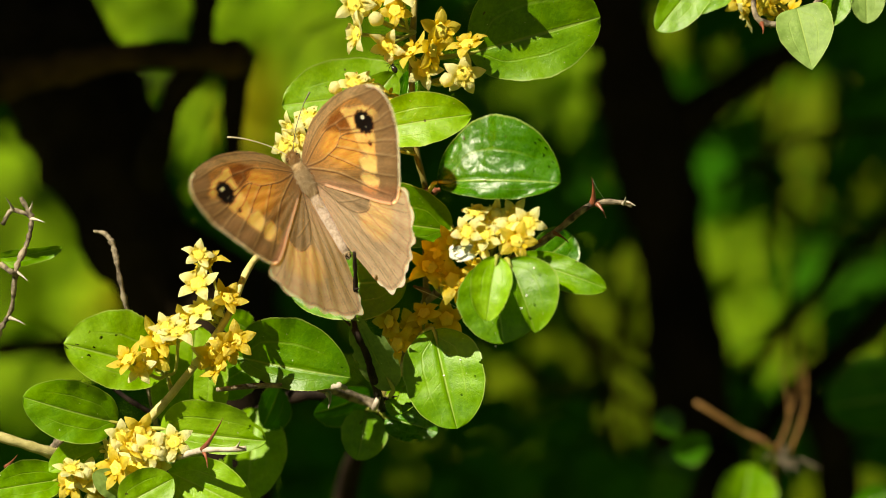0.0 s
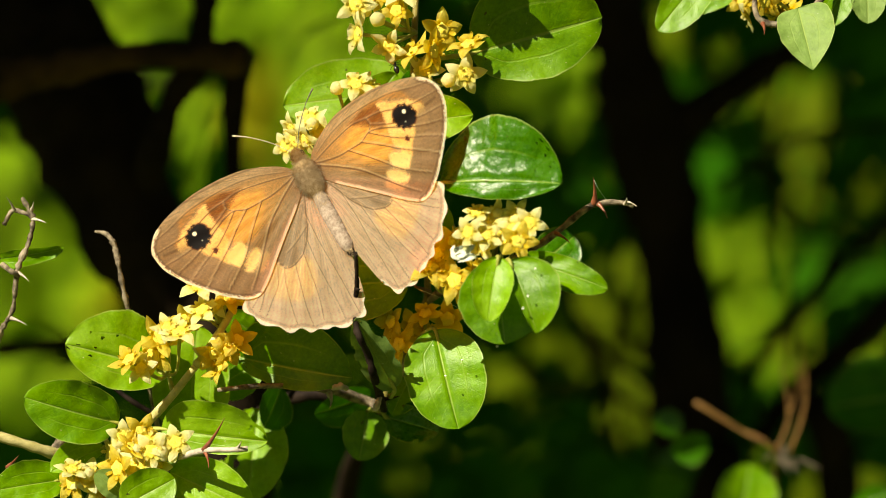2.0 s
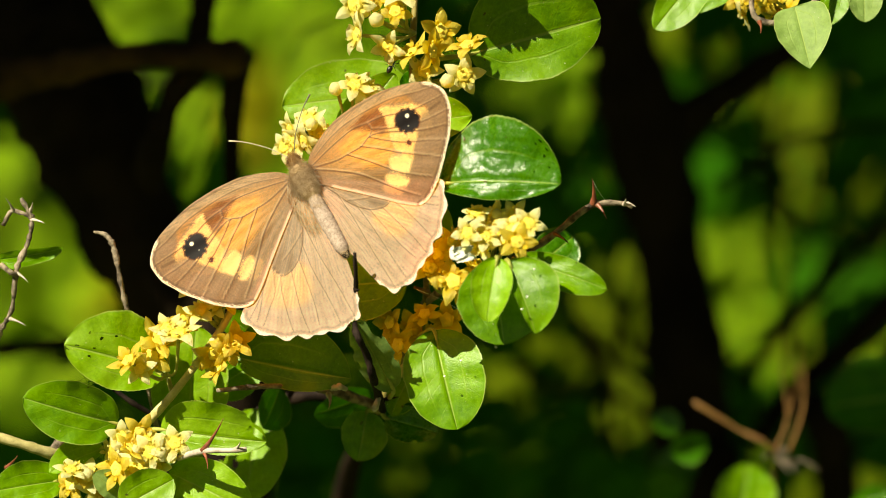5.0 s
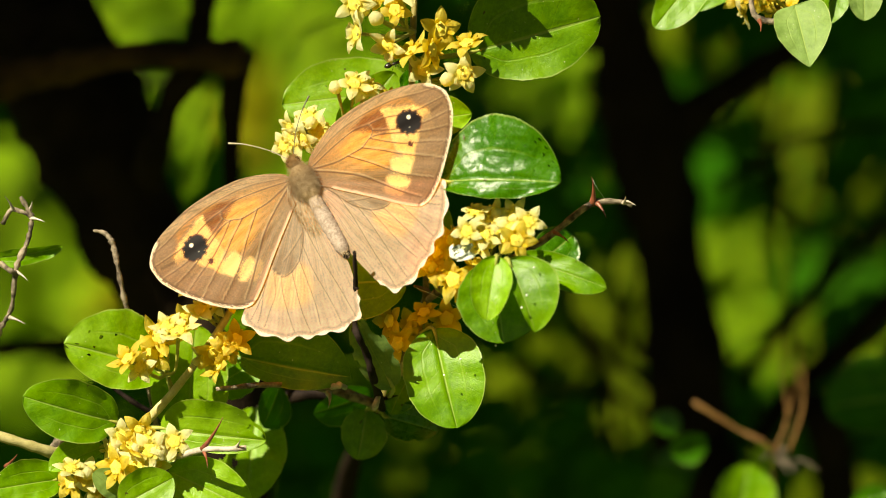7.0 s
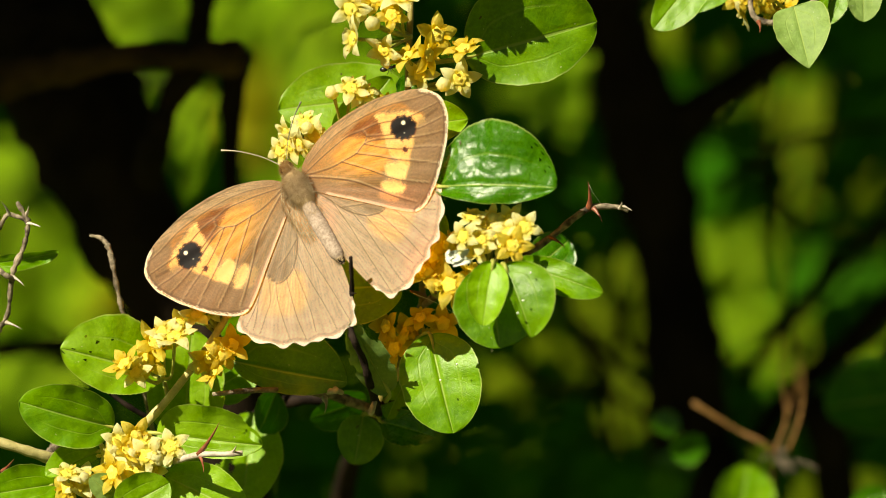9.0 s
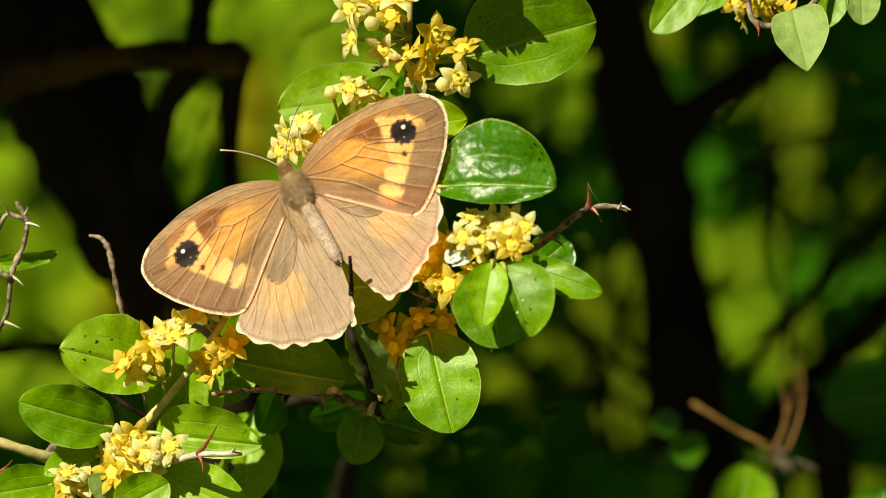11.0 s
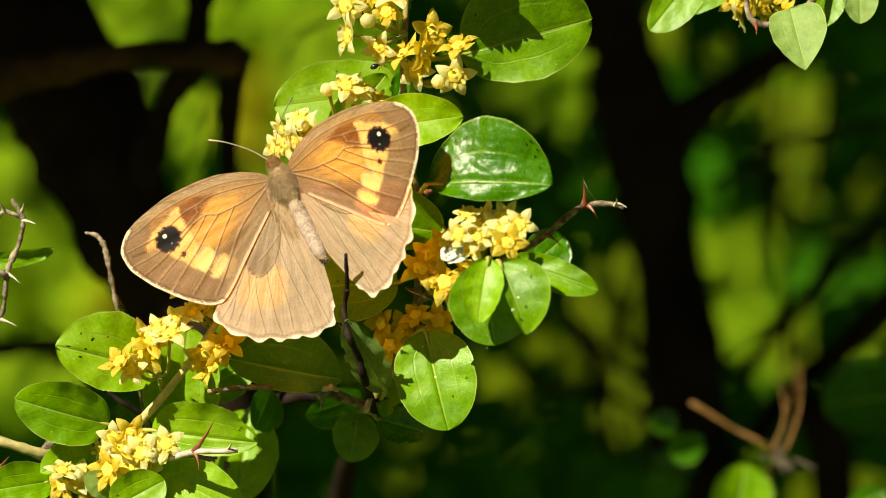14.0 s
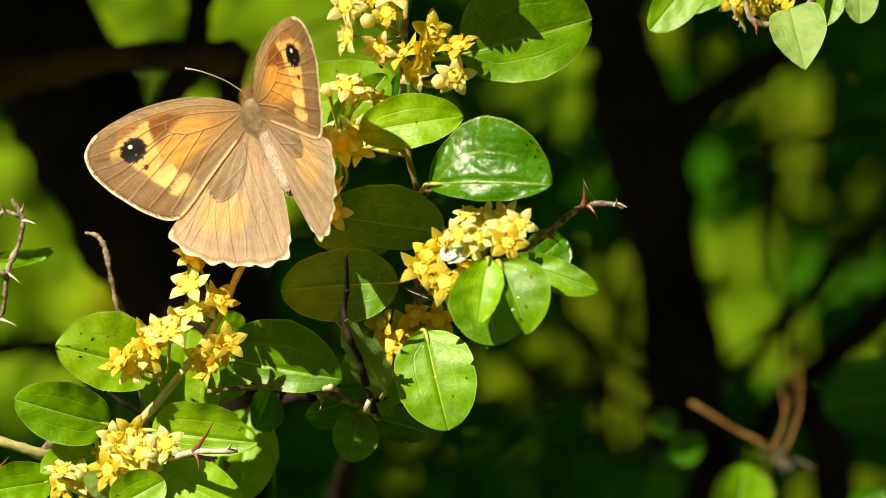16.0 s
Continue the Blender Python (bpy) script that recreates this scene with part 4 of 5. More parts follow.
dry = branch("bare grey thorny dry twig", at(-20, 600, 0.004), "dry_twig", "twig", "dry twigs")
rod("twig", dry, [at(-40, 700, 0.01), at(-20, 600, 0.004), at(5, 550, 0.002), at(14, 480, 0), at(34, 430, 0), at(40, 390, 0), at(22, 352, 0)], [6 * G, 5.5 * G, 4.2 * G, 5.2 * G, 4 * G, 5.4 * G, 3 * G], M_DRY, 8, 0.42, 31, steps=8)
rod("twig", dry, [at(38, 384, 0), at(20, 378, 0.001), at(4, 376, 0.002), at(-10, 400, 0.003)], [4 * G, 4 * G, 4 * G, 4 * G], M_DRY, 8, 0.14, 32)
rod("twig", dry, [at(14, 488, 0), at(4, 484, -0.001), at(-14, 470, 0)], [5 * G, 5 * G, 5 * G], M_DRY, 8, 0.14, 33)
for f, t in (((40, 390), (64, 397)), ((38, 375), (42, 360)), ((14, 485), (34, 501)), ((2, 566), (30, 578)), ((8, 376), (-6, 352))):
    thorn(dry, at(*f, 0), at(*t, -0.002), 4.2 * G, M_THORNDRY)
leaf(dry, (-30, 462, 0.010), (96, 441, 0.006), 14, 16, 30, 0.03, 0.2, M_LEAF)

dry2 = branch("slender bare brown dry twig", at(262, 720, 0.016), "dry_twig", "twig", "dry twigs")
rod("twig", dry2, [at(262, 760, 0.018), at(250, 700, 0.014), at(212, 560, 0.010), at(196, 490, 0.008), at(186, 440, 0.008), at(172, 418, 0.008), at(150, 412, 0.008)], [6 * G, 5.5 * G, 4.8 * G, 4.6 * G, 5.4 * G, 4.6 * G, 2 * G], M_DRY, 8, 0.30, 34, steps=8)
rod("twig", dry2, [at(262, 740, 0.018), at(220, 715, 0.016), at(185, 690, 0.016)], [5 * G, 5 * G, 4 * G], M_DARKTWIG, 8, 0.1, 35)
dry3 = branch("pale brown woody stem crossing under the leaves", at(90, 800, 0.016), "dry_twig", "twig", "dry twigs")
rod("twig", dry3, [at(-30, 772, 0.006), at(30, 790, 0.007), at(78, 806, 0.009), at(110, 815, 0.014), at(200, 900, 0.03)], [9 * G, 9 * G, 11 * G, 12 * G, 10 * G], M_TWIG, 8, 0.1, 36)
rod("twig", dry3, [at(78, 806, 0.016), at(92, 780, 0.014), at(100, 765, 0.016)], [11 * G, 9 * G, 7 * G], M_DRY, 8, 0.1, 37)
thorn(dry3, at(-4, 830, 0.010), at(16, 808, 0.006), 5 * G, M_THORN)

far = thing("flowering_branch", at(1480, -60, 0.02), "curved dark twig with pale leaves and yellow flowers", "branch", "branches of the shrub")
rod("twig", far, [at(1500, -80, 0.02), at(1442, -4, 0.012), at(1410, 28, 0.010), at(1370, 43, 0.008), at(1335, 38, 0.008), at(1322, 15, 0.008), at(1325, -30, 0.01)], [7 * G, 6 * G, 6 * G, 6 * G, 6 * G, 5 * G, 4 * G], M_DRY, 8, 0.1, 38)
thorn(far, at(1398, 34, 0.008), at(1404, 58, 0.004), 4 * G, M_THORN)
thorn(far, at(1336, 42, 0.007), at(1338, 62, 0.004), 5 * G, M_THORN)
leaf(far, (1398, 14, 0.004), (1426, 124, 0.000), 56, 44, 5, 0.03, 0.15, M_PALE, point=2.2, skew=0.6)
leaf(far, (1480, -30, 0.016), (1446, 50, 0.014), 30, 24, 10, 0.03, 0.15, M_LEAF)
leaf(far, (1520, -40, 0.016), (1522, 42, 0.014), 32, 30, 0, 0.03, 0.15, M_PALE)
leaf(far, (1238, -50, 0.012), (1150, 55, 0.010), 44, 30, 10, 0.04, 0.15, M_LEAF, stalk=(1325, -30, 0.010))
leaf(far, (1330, -40, 0.022), (1208, 24, 0.020), 20, 24, 10, 0.04, 0.15, M_LEAF)
bloom(far, (1350, -20, 0.008), [(1308, 22), (1362, 14), (1340, 2), (1384, 20), (1362, 30), (1300, 2)], 58, 0.1, seed=15, depth=0.012)


# ---- butterfly ----
FORE = [(1.2, 0.2), (2.2, 1.7), (4.6, 3.1), (8.2, 4.3), (12.0, 4.6), (16.2, 4.3), (20.2, 3.3), (23.2, 2.0), (25.0, 0.2), (25.4, -1.8), (24.8, -4.0), (23.4, -6.3), (21.6, -8.6),
        (19.3, -11.0), (17.0, -12.7), (14.8, -13.3), (12.6, -12.0), (9.6, -9.3), (6.8, -6.8), (3.5, -3.9), (1.6, -1.8)]
HIND = [(0.6, -1.4), (4.0, -3.6), (9.0, -7.4), (14.0, -11.0), (17.3, -13.4), (17.1, -15.8), (15.4, -18.0), (13.4, -19.9), (11.5, -20.6), (10.0, -21.6), (8.2, -21.9), (6.7, -22.7),
        (4.2, -22.9), (2.4, -22.2), (1.4, -20.0), (0.7, -17.0), (0.2, -14.0), (0.0, -10.3), (0.0, -6.6), (0.2, -3.4)]


def soft(x, lo, hi):
    t = np.clip((x - lo) / (hi - lo), 0, 1)
    return t * t * (3 - 2 * t)


def edge_distance(x, y, line):
    """Distance of each place to a line of points."""
    best = np.full(x.shape, 1e9)
    for (ax, ay), (bx, by) in zip(line[:-1], line[1:]):
        dx, dy = bx - ax, by - ay
        t = np.clip(((x - ax) * dx + (y - ay) * dy) / (dx * dx + dy * dy + 1e-9), 0, 1)
        best = np.minimum(best, np.hypot(x - ax - t * dx, y - ay - t * dy))
    return best


def over(col, f, paint):
    return col * (1 - f[..., None]) + np.array(paint) * f[..., None]


def oval(x, y, cx, cy, rx, ry, turn=0.0, edge=0.25):
    c, s = math.cos(radians(turn)), math.sin(radians(turn))
    u, v = ((x - cx) * c + (y - cy) * s) / rx, (-(x - cx) * s + (y - cy) * c) / ry
    r = np.hypot(u, v)
    return 1 - soft(r, 1 - edge, 1 + edge)


def field(x, y, points, edge=0.25):
    """1 inside a closed line of points, 0 outside, with a soft edge."""
    inside = np.zeros(x.shape, dtype=bool)
    loop = points + points[:1]
    for (ax, ay), (bx, by) in zip(loop[:-1], loop[1:]):
        cross = (ay > y) != (by > y)
        inside ^= cross & (x < (bx - ax) * (y - ay) / (by - ay + 1e-12) + ax)
    d = edge_distance(x, y, loop) * np.where(inside, 1, -1)
    return soft(d, -edge, edge)


def grainy(x, y):
    return 0.5 + 0.5 * np.sin(x * 7.1 + 2.3 * np.sin(y * 5.3)) * np.sin(y * 6.7 + 1.9 * np.sin(x * 4.9))


def stroke(col, x, y, points, width, paint, strength, pale=0.0):
    """A fine vein along a bowed line, thinning towards its end; a pale line beside it paints the lit flank of its
    relief.
    """
    line = [(p.x, p.y) for p in spline([(a, b, 0) for a, b in points], 6)]
    d = edge_distance(x, y, line)
    col = over(col, (1 - soft(d, width * 0.35, width)) * strength, paint)
    if pale:
        d = edge_distance(x, y, [(a + 0.16, b + 0.20) for a, b in line])
        col = over(col, (1 - soft(d, 0.05, 0.20)) * pale, (0.60, 0.47, 0.31))
    return col


def hairs(x, y, ox, oy, seed):
    """Fine streaks that fan out from the wing's root, between -1 and 1."""
    ang, rad = np.arctan2(y - oy, x - ox), np.hypot(x - ox, y - oy)
    return (np.sin(ang * 131 + 2.2 * np.sin(rad * 0.55 + seed)) * np.sin(ang * 53 + seed + 0.8 * np.sin(rad * 0.9))
            + 0.7 * np.sin(ang * 223 + seed * 2 + 1.5 * np.sin(rad * 1.3)) * np.sin(rad * 0.8 + 9 * ang))


def speckle(x, y, seed, amount):
    rng = np.random.default_rng(seed)
    return amount * rng.normal(0, 1, x.shape)


FORE_VEINS = [
    [(2.0, 0.4), (6.0, 1.2), (10.0, 1.7), (12.6, 1.3), (15.6, 0.8), (19.5, -0.6), (25.3, -1.2)],
    [(12.6, 1.3), (12.8, 0.2), (12.0, -0.6)],
    [(12.8, 0.2), (16.0, -1.4), (20.0, -2.8), (24.9, -3.4)],
    [(2.0, 0.1), (5.6, -0.9), (7.9, -1.1), (10.3, -1.2), (12.0, -0.6), (13.6, -0.9), (15.8, -1.9), (19.6, -3.9), (23.5, -5.2)],
    [(12.0, -0.6), (13.9, -2.2), (16.4, -4.0), (19.6, -5.6), (22.1, -7.0)],
    [(10.3, -1.2), (13.0, -3.2), (14.8, -4.7), (17.8, -6.9), (20.6, -8.9)],
    [(7.8, -1.1), (10.8, -4.1), (13.5, -7.1), (15.6, -8.9), (18.1, -10.7)],
    [(2.0, -0.2), (5.2, -2.3), (8.1, -4.5), (10.4, -7.0), (13.0, -10.0), (15.1, -12.1)],
    [(3.0, 1.3), (6.6, 2.5), (10.2, 3.0), (14.0, 2.9), (17.9, 2.4), (21.3, 1.3), (24.3, 0.6)]]


def fore_pattern(x, y, margin, hem):
    wob = 0.25 * np.sin(1.9 * x + 1.3 * y) + 0.2 * np.sin(3.1 * y - 0.7 * x) + 0.5 * (grainy(x, y) - 0.5)
    rag = speckle(x, y, 3, 0.11)
    xw, yw = x + wob * 0.22 + rag, y - wob * 0.2 + rag
    far, seam = edge_distance(x, y, margin), edge_distance(x, y, hem)
    costa = 4.55 - 0.0125 * (x - 12) ** 2 - y
    hair = hairs(x, y, 0.5, 0.5, 1.0)
    grain = speckle(x, y, 4, 1.0)
    col = np.tile(np.array((0.300, 0.195, 0.108)), x.shape + (1,))
    # warm tan behind the costa, orange over the middle, brightest and most granular at its outer end
    col = over(col, field(xw, yw, [(3.0, 0.8), (8.0, 2.2), (13.0, 2.8), (16.4, 2.2), (15.6, -1.0), (14.4, -4.8), (11.6, -6.2), (7.6, -4.0), (3.6, -1.2)], 1.2) * 0.75, (0.47, 0.255, 0.080))
    gold = field(xw, yw, [(7.2, 0.4), (10.6, 1.5), (12.6, 1.0), (14.4, 0.2), (15.4, -1.2), (15.0, -3.4), (14.4, -4.9), (12.4, -6.0), (10.6, -5.2), (8.6, -2.6), (7.2, -0.9)], 0.8)
    col = over(col, gold * np.clip(0.92 + 0.12 * grain, 0, 1), (0.635, 0.332, 0.078))
    col = over(col, gold * soft(grain, 0.9, 1.6) * 0.55, (0.30, 0.125, 0.022))
    # dark russet wedge between the costa and the pale triangle
    wedge = field(xw, yw, [(9.6, 2.1), (12.2, 2.6), (14.2, 3.0), (15.7, 2.7), (15.6, 1.4), (15.4, 0.2), (15.2, -0.9), (14.2, -1.3), (13.0, -0.4), (11.8, 0.7), (10.4, 1.5)], 0.40)
    col = over(col, wedge * np.clip(0.90 + 0.12 * grain, 0, 1), (0.205, 0.064, 0.010))
    col = over(col, field(xw, yw, [(11.4, 3.3), (16.5, 3.2), (19.8, 1.9), (22.0, -0.4), (22.4, -2.0), (21.3, -1.6), (19.4, 0.8), (16.6, 2.1), (13.0, 2.5)], 0.45) * 0.75, (0.40, 0.190, 0.048))
    # brown cells behind the lower half of the band
    col = over(col, field(xw, yw, [(9.4, -4.4), (12.4, -5.6), (13.4, -5.2), (12.6, -6.8), (11.0, -7.6), (9.0, -6.6), (7.0, -4.4)], 0.5) * 0.75, (0.235, 0.130, 0.052))
    col = col * (1 + 0.11 * hair)[..., None]
    # pale triangle that holds the eyespot, then rounded cells below it
    col = over(col, field(xw, yw, [(15.3, 2.4), (16.4, 1.9), (18.4, 0.9), (20.2, 0.2), (21.7, -1.4), (22.0, -2.6), (21.5, -3.8), (20.2, -5.0), (18.9, -6.0), (17.0, -7.0), (15.9, -6.2), (14.8, -4.2), (14.9, -2.7), (15.3, -0.8), (15.3, 0.6)], 0.13), (0.71, 0.475, 0.190))
    col = over(col, field(xw, yw, [(15.0, -2.6), (16.2, -3.0), (17.8, -4.4), (18.6, -5.8), (17.1, -6.8), (16.0, -5.8), (14.9, -4.2)], 0.35) * 0.55, (0.70, 0.405, 0.105))
    col = over(col, oval(xw, yw, 14.85, -6.75, 2.25, 1.25, -37, 0.13), (0.75, 0.560, 0.240))
    col = over(col, oval(xw, yw, 13.1, -8.35, 1.95, 0.85, -40, 0.16), (0.73, 0.530, 0.240))
    col = over(col, oval(xw, yw, 11.75, -9.15, 1.65, 0.62, -42, 0.25) * 0.75, (0.58, 0.385, 0.185))
    # brown border, streaked between the veins
    border = soft(xw * 0.79 - yw * 0.61, 17.05, 17.6) * soft(x, 12.6, 13.6) * (1 - soft(y, -3.0, -1.0)) + (1 - soft(far + 0.5 * wob, 3.0, 3.7)) * soft(y, -3.6, -1.6)
    col = over(col, np.clip(border, 0, 1) * 0.92, (0.225, 0.132, 0.068))
    col = over(col, np.clip(border, 0, 1) * soft(far, 0.5, 2.2) * 0.30 * (1 + 0.9 * hair), (0.300, 0.190, 0.108))
    # pale costal strip with long dark lines
    strip = 1 - soft(costa + 0.15 * hair, 0.9, 2.1)
    col = over(col, strip * 0.80, (0.385, 0.270, 0.165))
    col = over(col, strip * soft(hair, 0.1, 0.9) * 0.5, (0.215, 0.135, 0.072))
    col = over(col, (1 - soft(np.abs(costa - 0.32), 0.06, 0.20)) * 0.55, (0.160, 0.095, 0.050))
    col = over(col, (1 - soft(np.hypot(x - 1.5, y), 2.0, 6.0)) * 0.5 * (0.6 + 0.5 * hair), (0.165, 0.088, 0.040))
    for k, line in enumerate(FORE_VEINS):
        col = stroke(col, x, y, line, 0.17 if k in (3, 7) else 0.13, (0.125, 0.058, 0.022), 0.75 if k < 8 else 0.45, 0.30 if k in (5, 6, 7) else 0.16)
    col = over(col, border * (1 - soft(edge_distance(x, y, [(24.0, -1.8), (22.0, -1.9)]), 0.1, 0.3)) * 0.4, (0.10, 0.05, 0.02))
    ragged = speckle(x, y, 9, 0.10) + 0.10 * np.sin(11 * np.arctan2(y + 1.6, x - 18.3))
    col = over(col, oval(x + ragged, y + ragged, 18.35, -1.55, 2.10, 1.80, -40, 0.07), (0.16, 0.050, 0.010))
    col = over(col, oval(x + ragged, y + ragged, 18.35, -1.55, 1.92, 1.66, -40, 0.07), (0.006, 0.003, 0.003))
    col = over(col, oval(x, y, 18.65, -0.95, 0.30, 0.30, 0, 0.2), (0.88, 0.88, 0.88))
    col = over(col, oval(x, y, 18.1, -2.3, 0.10, 0.10, 0, 0.3), (0.30, 0.30, 0.30))
    col = over(col, oval(xw, yw, 17.2, -4.55, 0.42, 0.42, 0, 0.2), (0.110, 0.022, 0.006))
    # pale hem along the trailing edge, worn white fringe along the margin
    col = over(col, (1 - soft(seam, 0.5, 2.4)) * 0.55, (0.300, 0.215, 0.140))
    col = over(col, (1 - soft(seam + 0.08 * hair, 0.20, 0.52)) * 0.85, (0.58, 0.485, 0.385))
    col = over(col, (1 - soft(np.abs(far - 0.62), 0.06, 0.22)) * 0.55, (0.115, 0.062, 0.032))
    col = over(col, (1 - soft(far + rag, 0.24, 0.44)) * (0.70 + 0.25 * grainy(x * 2, y * 2)), (0.76, 0.71, 0.63))
    col = col * (1 + 0.055 * grain)[..., None]
    return np.clip(col * np.array((0.95, 0.925, 0.87)), 0.002, 1)


HIND_VEINS = [
    [(1.6, -2.2), (3.0, -5.3), (3.8, -7.3), (4.8, -9.0), (6.2, -10.6), (7.2, -11.2), (8.2, -11.6), (9.2, -11.6), (9.8, -10.8), (10.0, -9.4)],
    [(10.0, -9.6), (11.5, -13.0), (13.2, -14.6), (15.4, -16.6)], [(9.6, -11.2), (10.6, -13.6), (11.5, -17.2), (11.9, -19.6)], [(8.0, -11.6), (9.0, -15.4), (9.6, -18.0), (9.9, -20.8)],
    [(6.2, -10.6), (6.5, -12.6), (7.3, -17.4), (8.2, -20.6)], [(4.8, -9.0), (5.2, -13.1), (5.2, -18.2), (5.4, -22.0)], [(3.2, -5.8), (3.4, -11.0), (3.2, -17.0), (3.2, -22.2)],
    [(1.6, -2.4), (5.6, -5.2), (9.0, -8.0), (13.0, -12.0), (16.6, -14.6)], [(3.8, -7.3), (6.4, -8.8), (8.2, -9.6)], [(12.4, -11.2), (14.6, -14.2), (15.8, -15.4)]]


def hind_pattern(x, y, margin, hem):
    far = edge_distance(x, y, margin)
    wob = 0.3 * (grainy(x, y) - 0.5) + 0.2 * np.sin(2.1 * x - 1.7 * y)
    rag = speckle(x, y, 13, 0.10)
    xw, yw = x + wob * 0.3 + rag, y - wob * 0.3 + rag
    hair = hairs(x, y, 0.6, -1.0, 2.0)
    grain = speckle(x, y, 14, 1.0)
    col = np.tile(np.array((0.425, 0.318, 0.222)), x.shape + (1,))
    col = over(col, (1 - soft(far + wob, 2.2, 5.4)) * 0.75, (0.515, 0.382, 0.275))
    col = over(col, soft(5.2 - x - 0.08 * y, -1.0, 2.5) * 0.55, (0.440, 0.325, 0.225))
    fan = field(xw, yw, [(10.6, -9.6), (12.4, -11.6), (13.8, -13.6), (12.8, -15.2), (10.4, -16.6), (8.0, -17.0), (6.4, -15.4), (5.5, -12.4), (6.4, -11.0), (8.4, -11.4), (9.6, -11.0)], 0.75)
    col = over(col, fan * np.clip(0.45 + 0.30 * soft(far, 3.0, 7.0) + 0.10 * hair, 0, 0.9), (0.650, 0.420, 0.185))
    inner = field(xw, yw, [(0.6, -1.2), (6.0, -4.4), (10.6, -8.2), (10.2, -9.6), (9.9, -10.9), (9.1, -11.6), (8.1, -11.6), (7.0, -11.1), (5.9, -10.3), (4.6, -8.8), (3.6, -7.0), (2.6, -4.8)], 0.14)
    col = over(col, inner * 0.80, (0.300, 0.214, 0.134))
    rim = field(xw, yw, [(7.0, -8.2), (10.6, -8.2), (10.2, -9.6), (9.9, -10.9), (9.1, -11.6), (8.1, -11.6), (7.0, -11.1), (6.4, -10.0)], 0.5)
    col = over(col, rim * inner * 0.40, (0.205, 0.128, 0.066))
    col = over(col, (1 - soft(np.abs(far - 2.5 + 0.3 * wob), 0.15, 0.9)) * 0.22, (0.290, 0.195, 0.122))
    near = 1 - soft(np.hypot(x, y), 5, 14)
    col = col * (1 + (0.085 + 0.11 * near) * hair)[..., None]
    for k, line in enumerate(HIND_VEINS):
        col = stroke(col, x, y, line, 0.14 if k == 0 else 0.11, (0.165, 0.100, 0.050), 0.75 if k == 0 else 0.55, 0.0 if k == 0 else 0.20)
    col = over(col, (1 - soft(np.abs(far - 0.75), 0.08, 0.28)) * 0.35, (0.230, 0.150, 0.095))
    col = over(col, (1 - soft(far + rag, 0.20, 0.44)) * (0.75 + 0.25 * grainy(x * 2, y * 2)), (0.76, 0.71, 0.64))
    col = col * (1 + 0.05 * grain)[..., None]
    return np.clip(col * np.array((0.95, 0.95, 0.98)), 0.002, 1)


def wing(name, parent, outline, centre, first, last, pattern, side, lift, label, scallop=0.0):
    """A thin, veined, gently curved wing; side +1 right, -1 left. Sizes in millimetres."""
    loop = spline([(x, y, 0) for x, y in outline + outline[:1]], 12)[:-1]
    margin = [(p.x, p.y) for p in loop[first * 12:last * 12 + 1]]
    hem = [(p.x, p.y) for p in loop[last * 12:(last + 4) * 12]]
    count, rings = len(loop), 120
    cx, cy = centre
    px, py = np.array([p.x for p in loop]), np.array([p.y for p in loop])
    if scallop:
        mask = np.zeros(count)
        mask[first * 12:last * 12] = 1
        ripple = 1 + scallop * mask * np.cos(np.arange(count) * 2 * math.pi / 17)
        px, py = cx + (px - cx) * ripple, cy + (py - cy) * ripple
    t = (np.arange(1, rings + 1) / rings)[:, None] ** 0.8
    x = np.concatenate([[cx], (cx + (px - cx) * t).ravel()])
    y = np.concatenate([[cy], (cy + (py - cy) * t).ravel()])
    col = pattern(x, y, margin, hem)
    ang = np.arctan2(y + 1.5, x - 1)
    rad = np.hypot(x, y)
    z = 0.045 * np.sin(ang * 40) * soft(rad, 3, 14) - 0.0016 * rad ** 2 + 0.03 * rad + 0.10 * np.sin(0.33 * x + 0.5 * y) * soft(rad, 4, 18)
    verts = np.stack([side * x, y, z], 1) * 0.00104
    faces = []
    for k in range(count):
        q = (k + 1) % count
        faces.append((0, 1 + k, 1 + q) if side > 0 else (0, 1 + q, 1 + k))
        for i in range(rings - 1):
            a, b = 1 + i * count + k, 1 + i * count + q
            faces.append((a, a + count, b + count, b) if side > 0 else (a, b, b + count, a + count))
    me = mesh_of(name, [tuple(v) for v in verts], faces, M_WING)
    layer = me.color_attributes.new("scales", "FLOAT_COLOR", "POINT")
    layer.data.foreach_set("color", np.concatenate([col, np.ones((len(x), 1))], 1).astype(np.float32).ravel())
    ob = place(name, me, parent, label)
    ob.location = (0, 0, lift)
    return ob


def mm(rows):
    return [tuple(v * 0.001 for v in r) for r in rows]


